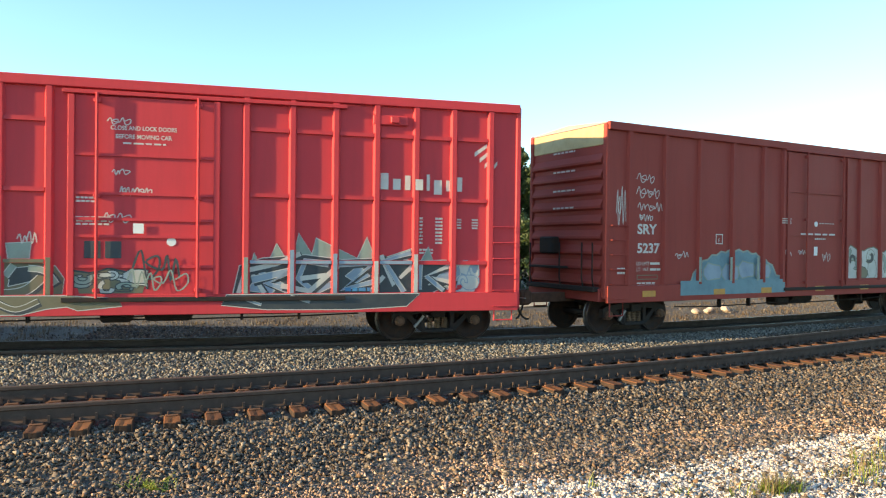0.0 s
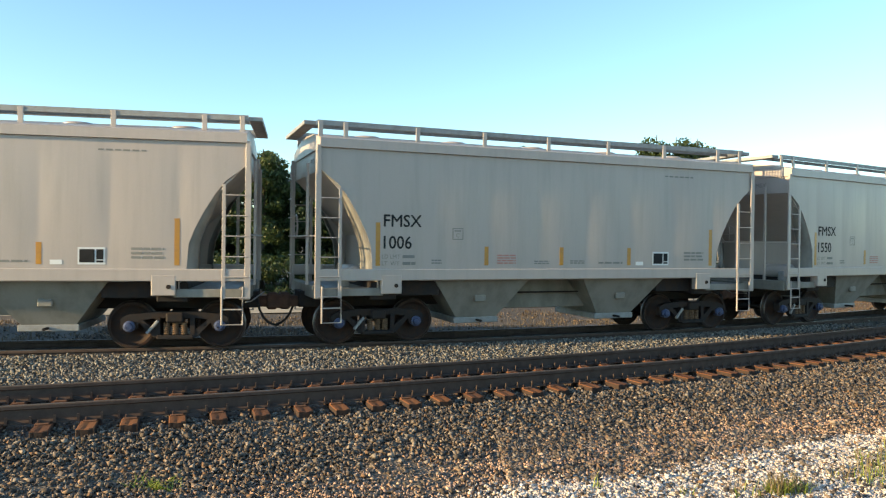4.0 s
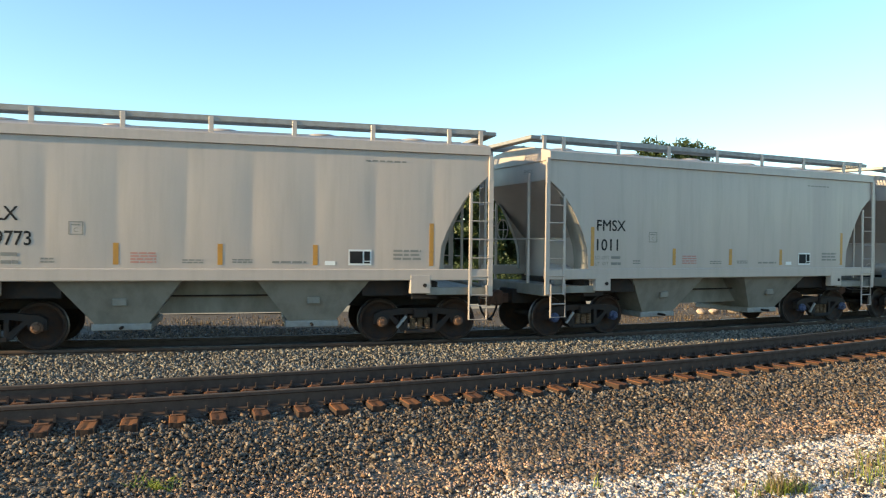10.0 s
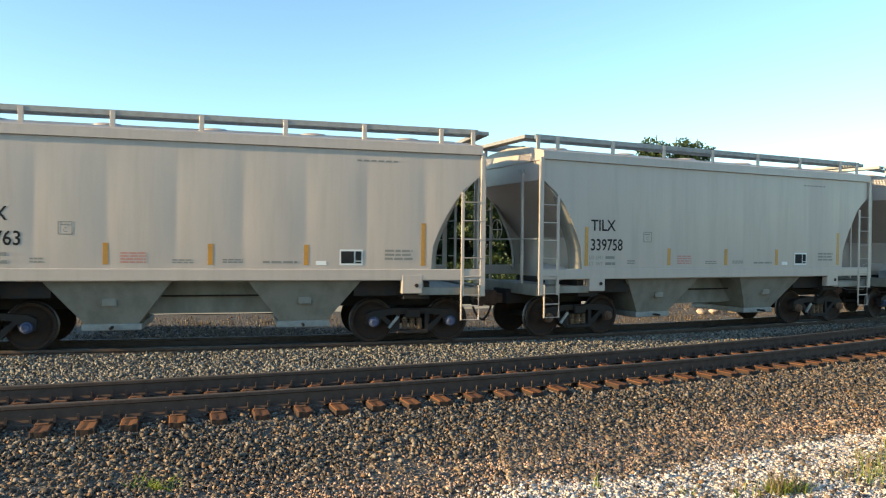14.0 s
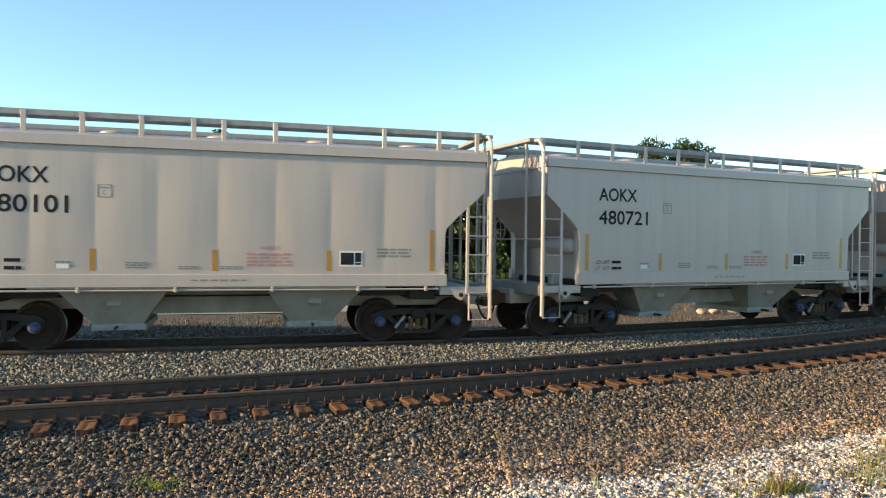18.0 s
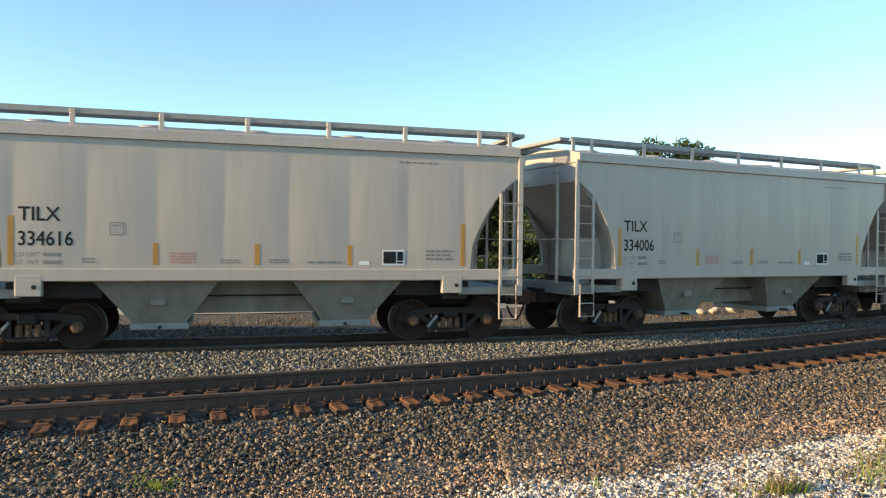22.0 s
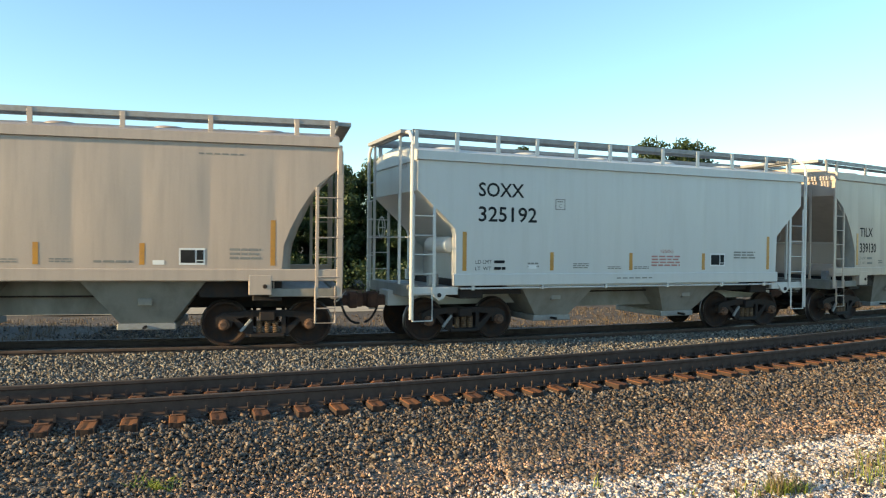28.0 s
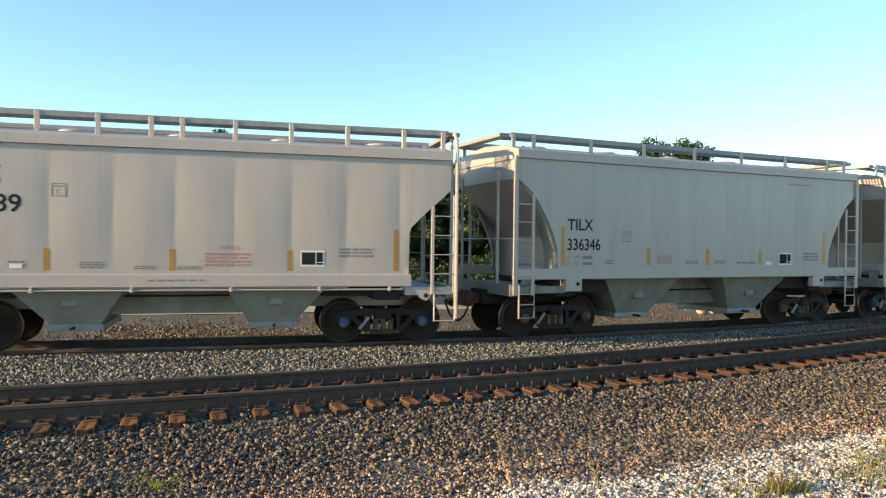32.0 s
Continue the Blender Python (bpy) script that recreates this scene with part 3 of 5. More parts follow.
def shared(key, make, smooth=False):
    """One mesh for all the alike pieces."""
    if key not in SHARED:
        bm = make()
        bmesh.ops.recalc_face_normals(bm, faces=bm.faces)
        me = bpy.data.meshes.new(key)
        bm.to_mesh(me)
        bm.free()
        if smooth:
            me.shade_smooth()
            me.set_sharp_from_angle(angle=radians(35))
        SHARED[key] = me
    return SHARED[key]


def side_frame():
    bm = bmesh.new()
    prism(bm, [(-1.06, 0.40), (-1.06, 0.62), (-0.92, 0.70), (-0.45, 0.75), (0.45, 0.75), (0.92, 0.70), (1.06, 0.62), (1.06, 0.40), (0.74, 0.40), (0.70, 0.58),
               (0.38, 0.62), (-0.38, 0.62), (-0.70, 0.58), (-0.74, 0.40)], -0.075, 0.075)
    for s in (-1, 1):
        o = [(0.78, 0.60), (0.66, 0.60), (0.26, 0.27), (0.32, 0.19), (0.42, 0.22)]
        prism(bm, [(s * x, z) for x, z in o], -0.07, 0.07)
        box(bm, s * 0.34 - 0.045, s * 0.34 + 0.045, -0.08, 0.08, 0.24, 0.66)
    box(bm, -0.36, 0.36, -0.11, 0.11, 0.18, 0.27, 0.015)
    return bm


def spring():
    pr = [(0.03, 0.27)]
    for i in range(6):
        z = 0.275 + i * 0.043
        pr += [(0.058, z), (0.072, z + 0.01), (0.072, z + 0.024), (0.058, z + 0.034)]
    return lathe(bmesh.new(), pr + [(0.03, 0.53)], 10, "z")


def wheel():
    # outer face towards -y; flange inside
    return lathe(bmesh.new(), [(0.085, -0.10), (0.10, -0.095), (0.115, -0.07), (0.20, -0.012), (0.33, -0.008), (0.415, -0.06), (0.42, -0.07), (0.476, -0.07),
                               (0.486, -0.055), (0.489, 0.03), (0.515, 0.045), (0.515, 0.065), (0.40, 0.07), (0.39, 0.05), (0.2, 0.045), (0.11, 0.09), (0.085, 0.09)], 36)


def cap():
    bm = lathe(bmesh.new(), [(0.02, -0.17), (0.075, -0.165), (0.085, -0.15), (0.085, -0.12), (0.115, -0.11), (0.115, 0.05), (0.10, 0.06)], 18)
    for k in range(3):
        a = k * 2.094 + 0.4
        box(bm, 0.05 * math.cos(a) - 0.016, 0.05 * math.cos(a) + 0.016, -0.19, -0.16, 0.05 * math.sin(a) - 0.016, 0.05 * math.sin(a) + 0.016)
    return bm


def add_trucks(car, centres, cap_mat):
    sets = []
    for c in centres:
        bol = part("bolster", shared("bolster", lambda: one_box(-0.17, 0.17, -1.16, 1.16, 0.53, 0.74, 0.03)), STEEL_DARK, car)
        at(bol, pose(c, 0, 0))
        for side in (-1, 1):
            f = part("side_frame", shared("side_frame", side_frame), STEEL_DARK, car, "grimy cast steel side frame")
            at(f, pose(c, side * 1.0, 0))
            for dx in (-0.17, 0.0, 0.17):
                at(part("spring", shared("spring", spring, True), SPRING_STEEL, f), pose(dx, side * 0.02, 0))
            lever = part("brake_lever", shared("brake_lever", lambda: one_box(-0.03, 0.03, -0.03, 0.03, -0.17, 0.17, 0.01)), STEEL_PALE, f)
            at(lever, pose(-0.44, side * 0.09, 0.44, 0, 40, 0))
        for dx in (-0.889, 0.889):
            ws = part("wheelset", shared("wheelset", lambda: lathe(bmesh.new(), [(0.07, -1.0), (0.075, -0.8), (0.085, -0.7), (0.075, -0.3), (0.075, 0.3), (0.085, 0.7), (0.075, 0.8), (0.07, 1.0)], 14), True), STEEL_DARK, car)
            at(ws, pose(c + dx, 0, WHEEL_R))
            for side in (-1, 1):
                w = part("wheel", shared("wheel", wheel, True), WHEEL_STEEL, ws, "brown steel wheel with a bright worn tread")
                if len(w.data.materials) < 2:
                    w.data.materials.append(WHEEL_TREAD)
                    for p in w.data.polygons:
                        r = math.hypot(p.center.x, p.center.z)
                        if r > 0.45 and p.center.y < 0.04:
                            p.material_index = 1
                at(w, pose(0, side * 0.76, 0, 0, 0, 0 if side < 0 else 180))
                k = part("bearing_cap", shared("cap_" + cap_mat.name, cap, True), cap_mat, ws)
                at(k, pose(0, side * 1.02, 0, 0, 0, 0 if side < 0 else 180))
            sets.append(ws)
    return sets


def add_coupler(car, end, half):
    def make():
        bm = one_box(half - (0.75 if half < 7 else 1.7), half - 0.2, -0.13, 0.13, 0.76, 1.0, 0.02)
        box(bm, half - 0.27, half - 0.02, -0.20, 0.17, 0.70, 1.08, 0.05)
        box(bm, half - 0.14, half + 0.09, -0.17, -0.02, 0.73, 1.05, 0.04)
        return bm
    o = part("coupler", shared("coupler_%.1f" % half, make), STEEL_RUST, car, "rusty knuckle coupler")
    turn = pose(0, 0, 0, 0, 0, 0 if end > 0 else 180)
    at(o, turn)

    def hose():
        pts = [(half - 0.44, -0.36, 0.88), (half - 0.40, -0.37, 0.72), (half - 0.33, -0.34, 0.56), (half - 0.22, -0.27, 0.43), (half - 0.09, -0.17, 0.36), (half + 0.0, -0.1, 0.35)]
        return tube(bmesh.new(), pts, 0.028, 7)
    at(part("air_hose", shared("hose_%.1f" % half, hose, True), RUBBER, car), turn)
    lift = lambda: tube(bmesh.new(), [(half - 0.62, -1.5, 0.98), (half - 0.55, -0.9, 0.95), (half - 0.32, -0.15, 1.1)], 0.014, 6)
    at(part("uncoupling_lever", shared("lever_%.1f" % half, lift), STEEL_PALE, car), turn)


def add_ladder(car, x0, x1, y, z0, z1, z1b, n, mat, r=0.022):
    """Two stiles and their rungs on a side."""
    for x, top in ((x0, z1), (x1, z1b)):
        part("ladder_stile", one_box(x - (0.06 if top == z1 and z1 > 4 else 0.035), x + (0.06 if top == z1 and z1 > 4 else 0.035), y - 0.02, y + 0.02, z0, top, 0.006), mat, car)
    a, b = min(x0, x1), max(x0, x1)
    rung = shared("rung_%.2f%s" % (b - a, mat.name), lambda: tube(bmesh.new(), [(0, 0, 0), (b - a, 0, 0)], 0.014, 6))
    for i in range(n):
        z = z0 + 0.03 + (z1b - z0 - 0.25) * i / (n - 1)
        at(part("rung", rung, mat, car), pose(a, y - 0.02, z))


# ---------------------------------------------------------------- covered hoppers
def billow(x, z, kind):
    """How far out a hopper's side sheet stands at a place."""
    e, eave, bulge, panels = SHEETS[kind]
    width = 2 * e / panels
    k = min(panels - 1, max(0, int((x + e) / width)))
    t = (x + e) / width - k
    lean = random.Random(panels * 31 + k).uniform(-0.6, 0.6)
    up = math.sin(math.pi * min(1, max(0, (z - 1.5) / (eave - 1.5)))) ** 0.6
    d = bulge * up * ((1 - abs(2 * t - 1) ** 2.5) + lean * (t - 0.5) * (1 - abs(2 * t - 1)))
    seam = 0.0012 if t < 0.011 or t > 0.989 else 0.0
    return 1.597 + d + seam * min(1, up * 2) + 0.35 * bulge * noise.noise(Vector((x * 0.9, 1.0, z * 0.7))) * up


SHEETS = {"A": (5.8, 4.22, 0.018, 9), "B": (5.76, 4.06, 0.02, 10)}


def side_sheet(cut, kind, side):
    """A side sheet in upright panels that billow a little, its ends cut to an outline; a plate with a front, a back and edges."""
    e, eave, _bulge, panels = SHEETS[kind]
    width = 2 * e / panels
    xs = sorted({round(s * x, 4) for x, _z in cut for s in (-1, 1)} | {round(-e + width * (k + f), 4) for k in range(panels) for f in (0, 0.012, 0.05, 0.2, 0.4, 0.6, 0.8, 0.95, 0.988)} | {e})
    outline = sorted(set(cut), key=lambda c: c[0])

    def low(x):
        a = abs(x)
        if a <= outline[0][0]:
            return min(z for _x, z in cut)
        for (x0, z0), (x1, z1) in zip(outline, outline[1:]):
            if x0 <= a <= x1 and x1 > x0:
                return z0 + (z1 - z0) * (a - x0) / (x1 - x0)
        return outline[-1][1]
    bm = bmesh.new()
    rows = 11
    front, back = [], []
    for x in xs:
        z0 = low(x)
        zs = [z0 + (eave - z0) * j / (rows - 1) for j in range(rows)]
        front.append([bm.verts.new((x, side * billow(x, z, kind), z)) for z in zs])
        back.append([bm.verts.new((x, side * 1.565, z)) for z in zs])
    for g in (front, back):
        for p, q in zip(g, g[1:]):
            for j in range(rows - 1):
                bm.faces.new((p[j], q[j], q[j + 1], p[j + 1]))
    for a, b in zip(range(len(xs) - 1), range(1, len(xs))):
        bm.faces.new((front[a][0], front[b][0], back[b][0], back[a][0]))
        bm.faces.new((front[a][-1], front[b][-1], back[b][-1], back[a][-1]))
    for k in (0, -1):
        for j in range(rows - 1):
            bm.faces.new((front[k][j], front[k][j + 1], back[k][j + 1], back[k][j]))
    return bm


def transition(cut, s, y):
    """The sheet that turns in a round bend from a side's cut edge, under the slope."""
    bm = bmesh.new()
    rows = []
    for (x, z), k in zip(cut, (0, 0.3, 0.6, 0.9, 1, 1, 1, 1)):
        rows.append([bm.verts.new((s * (x - 0.01 + 0.2 * k * math.sin(f)), y * (1.58 - 0.3 * k * (1 - math.cos(f))), z + 0.04 * k * f)) for f in (0, 0.4, 0.8, 1.2, 1.57)])
    for p, q in zip(rows, rows[1:]):
        for j in range(4):
            bm.faces.new((p[j], q[j], q[j + 1], p[j + 1]))
    bmesh.ops.remove_doubles(bm, verts=bm.verts, dist=1e-4)
    bmesh.ops.dissolve_degenerate(bm, edges=bm.edges, dist=1e-4)
    bmesh.ops.solidify(bm, geom=list(bm.faces), thickness=0.012)
    return bm


def grating(x0, x1, y0, y1, z0, z1, n):
    """A walkway of long bars and cross bars, pierced between them."""
    bm = bmesh.new()
    k = max(2, int((x1 - x0) / 0.35))
    xs = [x for i in range(k) for x in (x0 + (x1 - x0) * i / k, x0 + (x1 - x0) * i / k + 0.03)] + [x1 - 0.03, x1]
    ys = sorted(y for i in range(n) for y in (y0 + (y1 - y0 - 0.045) * i / (n - 1), y0 + (y1 - y0 - 0.045) * i / (n - 1) + 0.045))
    g = [[bm.verts.new((x, y, z1)) for y in ys] for x in xs]
    for i in range(len(xs) - 1):
        for j in range(len(ys) - 1):
            if not (i % 2 and j % 2):
                bm.faces.new((g[i][j], g[i + 1][j], g[i + 1][j + 1], g[i][j + 1]))
    bmesh.ops.solidify(bm, geom=list(bm.faces), thickness=z1 - z0)
    return bm


def tape_strip(x, z0, z1, kind):
    bm = bmesh.new()
    rows = [[bm.verts.new((x + dx, dy - billow(x + dx, z, kind), z)) for dx, dy in ((-0.05, 0.004), (-0.05, -0.005), (0.05, -0.005), (0.05, 0.004))] for z in [z0 + (z1 - z0) * i / 5 for i in range(6)]]
    for p, q in zip(rows, rows[1:]):
        for j in range(3):
            bm.faces.new((p[j], q[j], q[j + 1], p[j + 1]))
    bm.faces.new(rows[0]), bm.faces.new(rows[-1])
    return bm


def hopper(kind, paint, label, cap_mat=CAP_RUST):
    """A two-bay covered hopper. Kind A has rounded end openings, kind B square sills and straight cut ends."""
    car = tagged(new("hopper_car"), label, "hopper car", "freight train cars")
    A = kind == "A"
    e, eave, sill_t, sill_b = (5.8, 4.22, 1.66, 1.41) if A else (5.76, 4.06, 1.55, 1.28)
    cut = [(5.8, 3.76), (5.4, 3.44), (5.2, 3.17), (5.0, 2.84), (4.82, 2.48), (4.70, 2.16), (4.65, 1.86), (4.65, 1.5)] if A else [(5.76, 3.4), (5.05, 2.76), (4.86, 2.56), (4.82, 2.4), (4.82, 1.3)]
    low = cut[-1][1]
    slope = (3.55, 1.4) if A else (3.5, 1.25)
    body = prism(bmesh.new(), [(-e + 0.02, eave), (-e + 0.02, cut[0][1]), (-slope[0], slope[1]), (slope[0], slope[1]), (e - 0.02, cut[0][1]), (e - 0.02, eave)], -1.56, 1.56)
    part("body", body, paint, car, "sloped grey end sheets")
    for y in (-1, 1):
        part("side_sheet", side_sheet(cut, kind, y), paint, car, "large painted steel side sheet, billowed between its posts", True)
        sx = 5.86 if A else 4.88
        part("side_sill", one_box(-sx, sx, y * 1.56 - 0.075, y * 1.56 + 0.075, sill_b, sill_t, 0.015), paint, car)
        if A:
            for s in (-1, 1):
                # this sheet's colour holds the shade below the slope as well as dust
                part("transition_sheet", transition(cut, s, y), GRIMY_SHADED_GREY, car, "dusty grey sheet turned in under the slope, shade in its colour", True)
                part("platform_rail", one_box(min(s * 4.4, s * 5.84), max(s * 4.4, s * 5.84), y * 1.5 - 0.04, y * 1.5 + 0.04, 1.08, 1.25, 0.01), GRIMY_SHADED_GREY, car)
                part("corner_angle", one_box(s * 5.845 - 0.045, s * 5.845 + 0.045, y * 1.625 - 0.03, y * 1.625 + 0.03, 3.66, 4.27, 0.006), paint, car)
                pad = one_box(s * 4.23 - 0.23, s * 4.23 + 0.23, y * 1.55 - 0.09, y * 1.55 + 0.09, 1.12, sill_b + 0.13, 0.015)
                ob = part("jacking_pad", pad, paint, car)
                hole = lathe(bmesh.new(), [(0.045, -0.012), (0.045, 0.012)], 12)
                at(part("hole", hole, STEEL_DARK, ob), pose(s * 4.23 + 0.1, y * 1.645, 1.3))
        else:
            for s in (-1, 1):
                part("sheet_flange", prism(bmesh.new(), [(s * 4.79, 1.4), (s * 4.83, 1.4), (s * 4.835, 2.42), (s * 4.88, 2.57), (s * 5.07, 2.76), (s * 5.03, 2.79), (s * 4.84, 2.6), (s * 4.79, 2.44)], y * 1.585, y * 1.38), paint, car)
                part("platform_rail", one_box(min(s * 4.75, s * 5.9), max(s * 4.75, s * 5.9), y * 1.5 - 0.05, y * 1.5 + 0.05, 1.08, 1.26, 0.01), paint, car)
                ear = prism(bmesh.new(), [(s * 5.4, 1.25), (s * 5.34, 1.05), (s * 5.22, 0.96), (s * 5.1, 1.02), (s * 4.95, 1.22)], y * 1.55 - 0.03, y * 1.55 + 0.03)
                ob = part("tow_lug", ear, paint, car)
                at(part("hole", lathe(bmesh.new(), [(0.05, -0.012), (0.05, 0.012)], 12), STEEL_DARK, ob), pose(s * 5.22, y * 1.585, 1.08))
        if not A:
            pipe = part("train_line_pipe", tube(bmesh.new(), [(-4.7, y * 1.6, sill_b - 0.06), (4.7, y * 1.6, sill_b - 0.06)], 0.022, 6), paint, car)
            for x in (-4.4, -2.6, -0.8, 1.1, 2.9, 4.4):
                at(part("pipe_bracket", shared("pipe_bracket" + paint.name, lambda: one_box(-0.03, 0.03, -0.04, 0.04, -0.1, 0.01, 0.008)), paint, pipe), pose(x, y * 1.6, sill_b))
    # roof, its lip and hatches
    sec = [(-1.62, eave), (-1.665, eave + 0.01), (-1.66, eave + 0.2), (-1.5, eave + 0.24), (-0.9, eave + 0.37), (0, eave + 0.43), (0.9, eave + 0.37), (1.5, eave + 0.24),
           (1.66, eave + 0.2), (1.665, eave + 0.01), (1.62, eave)]
    bm = bmesh.new()
    a, b = [[bm.verts.new((s * (e + 0.02), y, z)) for y, z in sec] for s in (-1, 1)]
    for i in range(len(sec)):
        bm.faces.new((a[i], b[i], b[(i + 1) % len(sec)], a[(i + 1) % len(sec)]))
    bm.faces.new(a)
    bm.faces.new(b[::-1])
    part("roof", bm, paint, car)
    top = eave + 0.615 if A else eave + 0.705
    for i in range(5):
        h = part("hatch", shared("hatch" + paint.name, lambda: lathe(bmesh.new(), [(0.36, 0), (0.36, 0.09), (0.30, 0.13), (0.08, 0.16)], 20, "z"), True), paint, car)
        at(h, pose(-4.4 + 2.2 * i, 0, eave + 0.38))
    for y in (-1, 1):
        rw = grating(-e - 0.02, e + 0.02, y * 0.98 - 0.28, y * 0.98 + 0.28, top - 0.03, top, 7)
        board = part("running_board", rw, STEEL_PALE, car, "steel grating walkway along the roof")
        part("edge_angle", one_box(-e - 0.02, e + 0.02, y * 1.29 - 0.015, y * 1.29 + 0.015, top - 0.10, top + 0.01, 0.0), STEEL_PALE, board)
        part("edge_angle", one_box(-e - 0.02, e + 0.02, y * 0.68 - 0.015, y * 0.68 + 0.015, top - 0.08, top + 0.005, 0.0), STEEL_PALE, board)
        posts = [-5.75, -5.2, -3.55, -1.9, -0.2, 1.5, 3.2, 4.95, 5.7] if A else [-5.7, -4.7, -3.65, -2.6, -1.5, -0.5, 0.1, 1.15, 2.3, 3.5, 4.75, 5.65]
        for x in posts:
            at(part("walkway_post", shared("wpost%s%s" % (kind, paint.name), lambda: one_box(-0.05, 0.05, -0.02, 0.02, eave + 0.22, top - 0.01, 0.006)), paint, car), pose(x, y * 1.3, 0))
    for s in (-1, 1):
        part("end_walkway", one_box(min(s * (e + 0.025), s * (e + 0.3)), max(s * (e + 0.025), s * (e + 0.3)), -1.25, 1.25, top - 0.1, top - 0.01, 0.01), STEEL_PALE, car)
        if A:
            part("end_plate", one_box(s * 4.5 - 0.012, s * 4.5 + 0.012, -1.5, 1.5, 1.25, 2.44, 0.0), paint, car, "upright grey sheet below the slope")
        else:
            part("end_plate", one_box(s * 4.4 - 0.02, s * 4.4 + 0.02, -1.5, 1.5, sill_b, 2.5, 0.0), paint, car)
        part("end_sill", one_box(s * 5.78 - 0.1, s * 5.78 + 0.1, -1.52, 1.52, 1.02, 1.3, 0.02), GRIMY_SHADED_GREY if A else GRIMY_SHADED_WHITE, car)
        part("deck", one_box(min(s * 4.4, s * 5.75), max(s * 4.4, s * 5.75), -1.45, 1.45, 1.2, 1.24, 0.0), STEEL_PALE, car)
        # ladders: sides and end
        for y in (-1, 1):
            if A:
                add_ladder(car, s * 5.85, s * 5.38, y * 1.63, 1.05, 4.15, 3.38, 6, paint)
                step = [(s * 5.76, y * 1.65, 1.3), (s * 5.76, y * 1.65, 0.53), (s * 5.35, y * 1.65, 0.53), (s * 5.35, y * 1.65, 1.3)]
                stirrup = part("sill_step", tube(bmesh.new(), step, 0.022, 6), paint, car)
                part("step_bar", tube(bmesh.new(), [(s * 5.76, y * 1.65, 0.84), (s * 5.35, y * 1.65, 0.84)], 0.016, 6), paint, stirrup)
            else:
                add_ladder(car, s * 5.86, s * 5.36, y * 1.60, 1.1, 3.3, 3.05, 5, paint)
                part("corner_post", tube(bmesh.new(), [(s * 5.9, y * 1.62, 0.56), (s * 5.9, y * 1.62, 4.36)], 0.042, 8), paint, car, "round corner post")
                st = tube(bmesh.new(), [(s * 5.86, y * 1.62, 1.1), (s * 5.86, y * 1.62, 0.52), (s * 5.4, y * 1.62, 0.52), (s * 5.4, y * 1.62, 1.1)], 0.022, 6)
                part("sill_step", st, paint, car)
        if not A:
            hoop = [(s * 5.9, -1.62, 4.36), (s * 5.9, -1.58, 4.52), (s * 5.9, -1.42, 4.68), (s * 5.9, -1.2, 4.7), (s * 5.9, 1.2, 4.7), (s * 5.9, 1.42, 4.68), (s * 5.9, 1.58, 4.52), (s * 5.9, 1.62, 4.36)]
            part("end_hoop", tube(bmesh.new(), hoop, 0.042, 8), paint, car, "bent tube across the end below the roof walkway")
        for y in (-0.95, 0.95):
            part("end_post", one_box(s * 5.95 - 0.03, s * 5.95 + 0.03, y - 0.03, y + 0.03, 1.3, 3.95 if A else 4.66, 0.006), paint, car)
        for i in range(6):
            at(part("rung", shared("rung_end" + paint.name, lambda: tube(bmesh.new(), [(0, 0, 0), (0, 0.62, 0)], 0.014, 6)), paint, car), pose(s * 5.95, 0.95, 1.45 + 0.46 * i))
        part("end_handrail", tube(bmesh.new(), [(s * 5.9, -1.6, 2.36), (s * 5.99, -0.95, 2.36), (s * 5.99, 0.95, 2.36)], 0.016, 6), paint, car)
        add_coupler(car, s, 6.43)
    # hoppers below
    for s in (-1, 1):
        bm = bmesh.new()
        t0, t1, b0, b1 = (0.74, 3.15, 1.42, 2.45) if A else (0.95, 3.07, 1.48, 2.42)
        zt, zb = slope[1] + 0.01, 0.5
        vs = [bm.verts.new((s * x, y, z)) for x, y, z in ((t0, -1.42, zt), (t1, -1.42, zt), (t1, 1.42, zt), (t0, 1.42, zt), (b0, -0.98, zb), (b1, -0.98, zb), (b1, 0.98, zb), (b0, 0.98, zb))]
        for f in ((0, 1, 2, 3), (4, 7, 6, 5), (0, 4, 5, 1), (1, 5, 6, 2), (2, 6, 7, 3), (3, 7, 4, 0)):
            bm.faces.new([vs[i] for i in f])
        # bays below the body: darker paint for grime and shade together
        grimy = GRIMY_SHADED_GREY if A else GRIMY_SHADED_WHITE
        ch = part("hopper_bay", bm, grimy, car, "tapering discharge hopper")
        part("outlet_gate", one_box(min(s * b0, s * b1) - 0.06, max(s * b0, s * b1) + 0.06, -1.0, 1.0, 0.36, 0.5, 0.015), STEEL_PALE, ch)
        part("gate_shaft", tube(bmesh.new(), [(s * (b0 + 0.5), -1.25, 0.43), (s * (b0 + 0.5), 1.25, 0.43)], 0.03, 8), STEEL_DARK, ch)
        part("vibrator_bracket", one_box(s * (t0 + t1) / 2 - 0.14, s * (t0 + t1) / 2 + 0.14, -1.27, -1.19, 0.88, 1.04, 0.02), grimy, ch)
    for s in (-1, 1):
        part("body_bolster", one_box(s * TRUCK - 0.3, s * TRUCK + 0.3, -1.45, 1.45, 0.98, 1.38, 0.02), STEEL_DARK, car)
        # added dark box in place of the shaded slope sheet, closing the view through
        part("slope_web", one_box(min(s * 3.0, s * 4.1), max(s * 3.0, s * 4.1), -1.3, 1.3, 1.06, 1.39, 0.0), STEEL_DARK, car)
    hood = prism(bmesh.new(), [(-1.9, 0.66), (1.9, 0.66), (1.1, slope[1]), (-1.1, slope[1])], -0.6, 0.6)
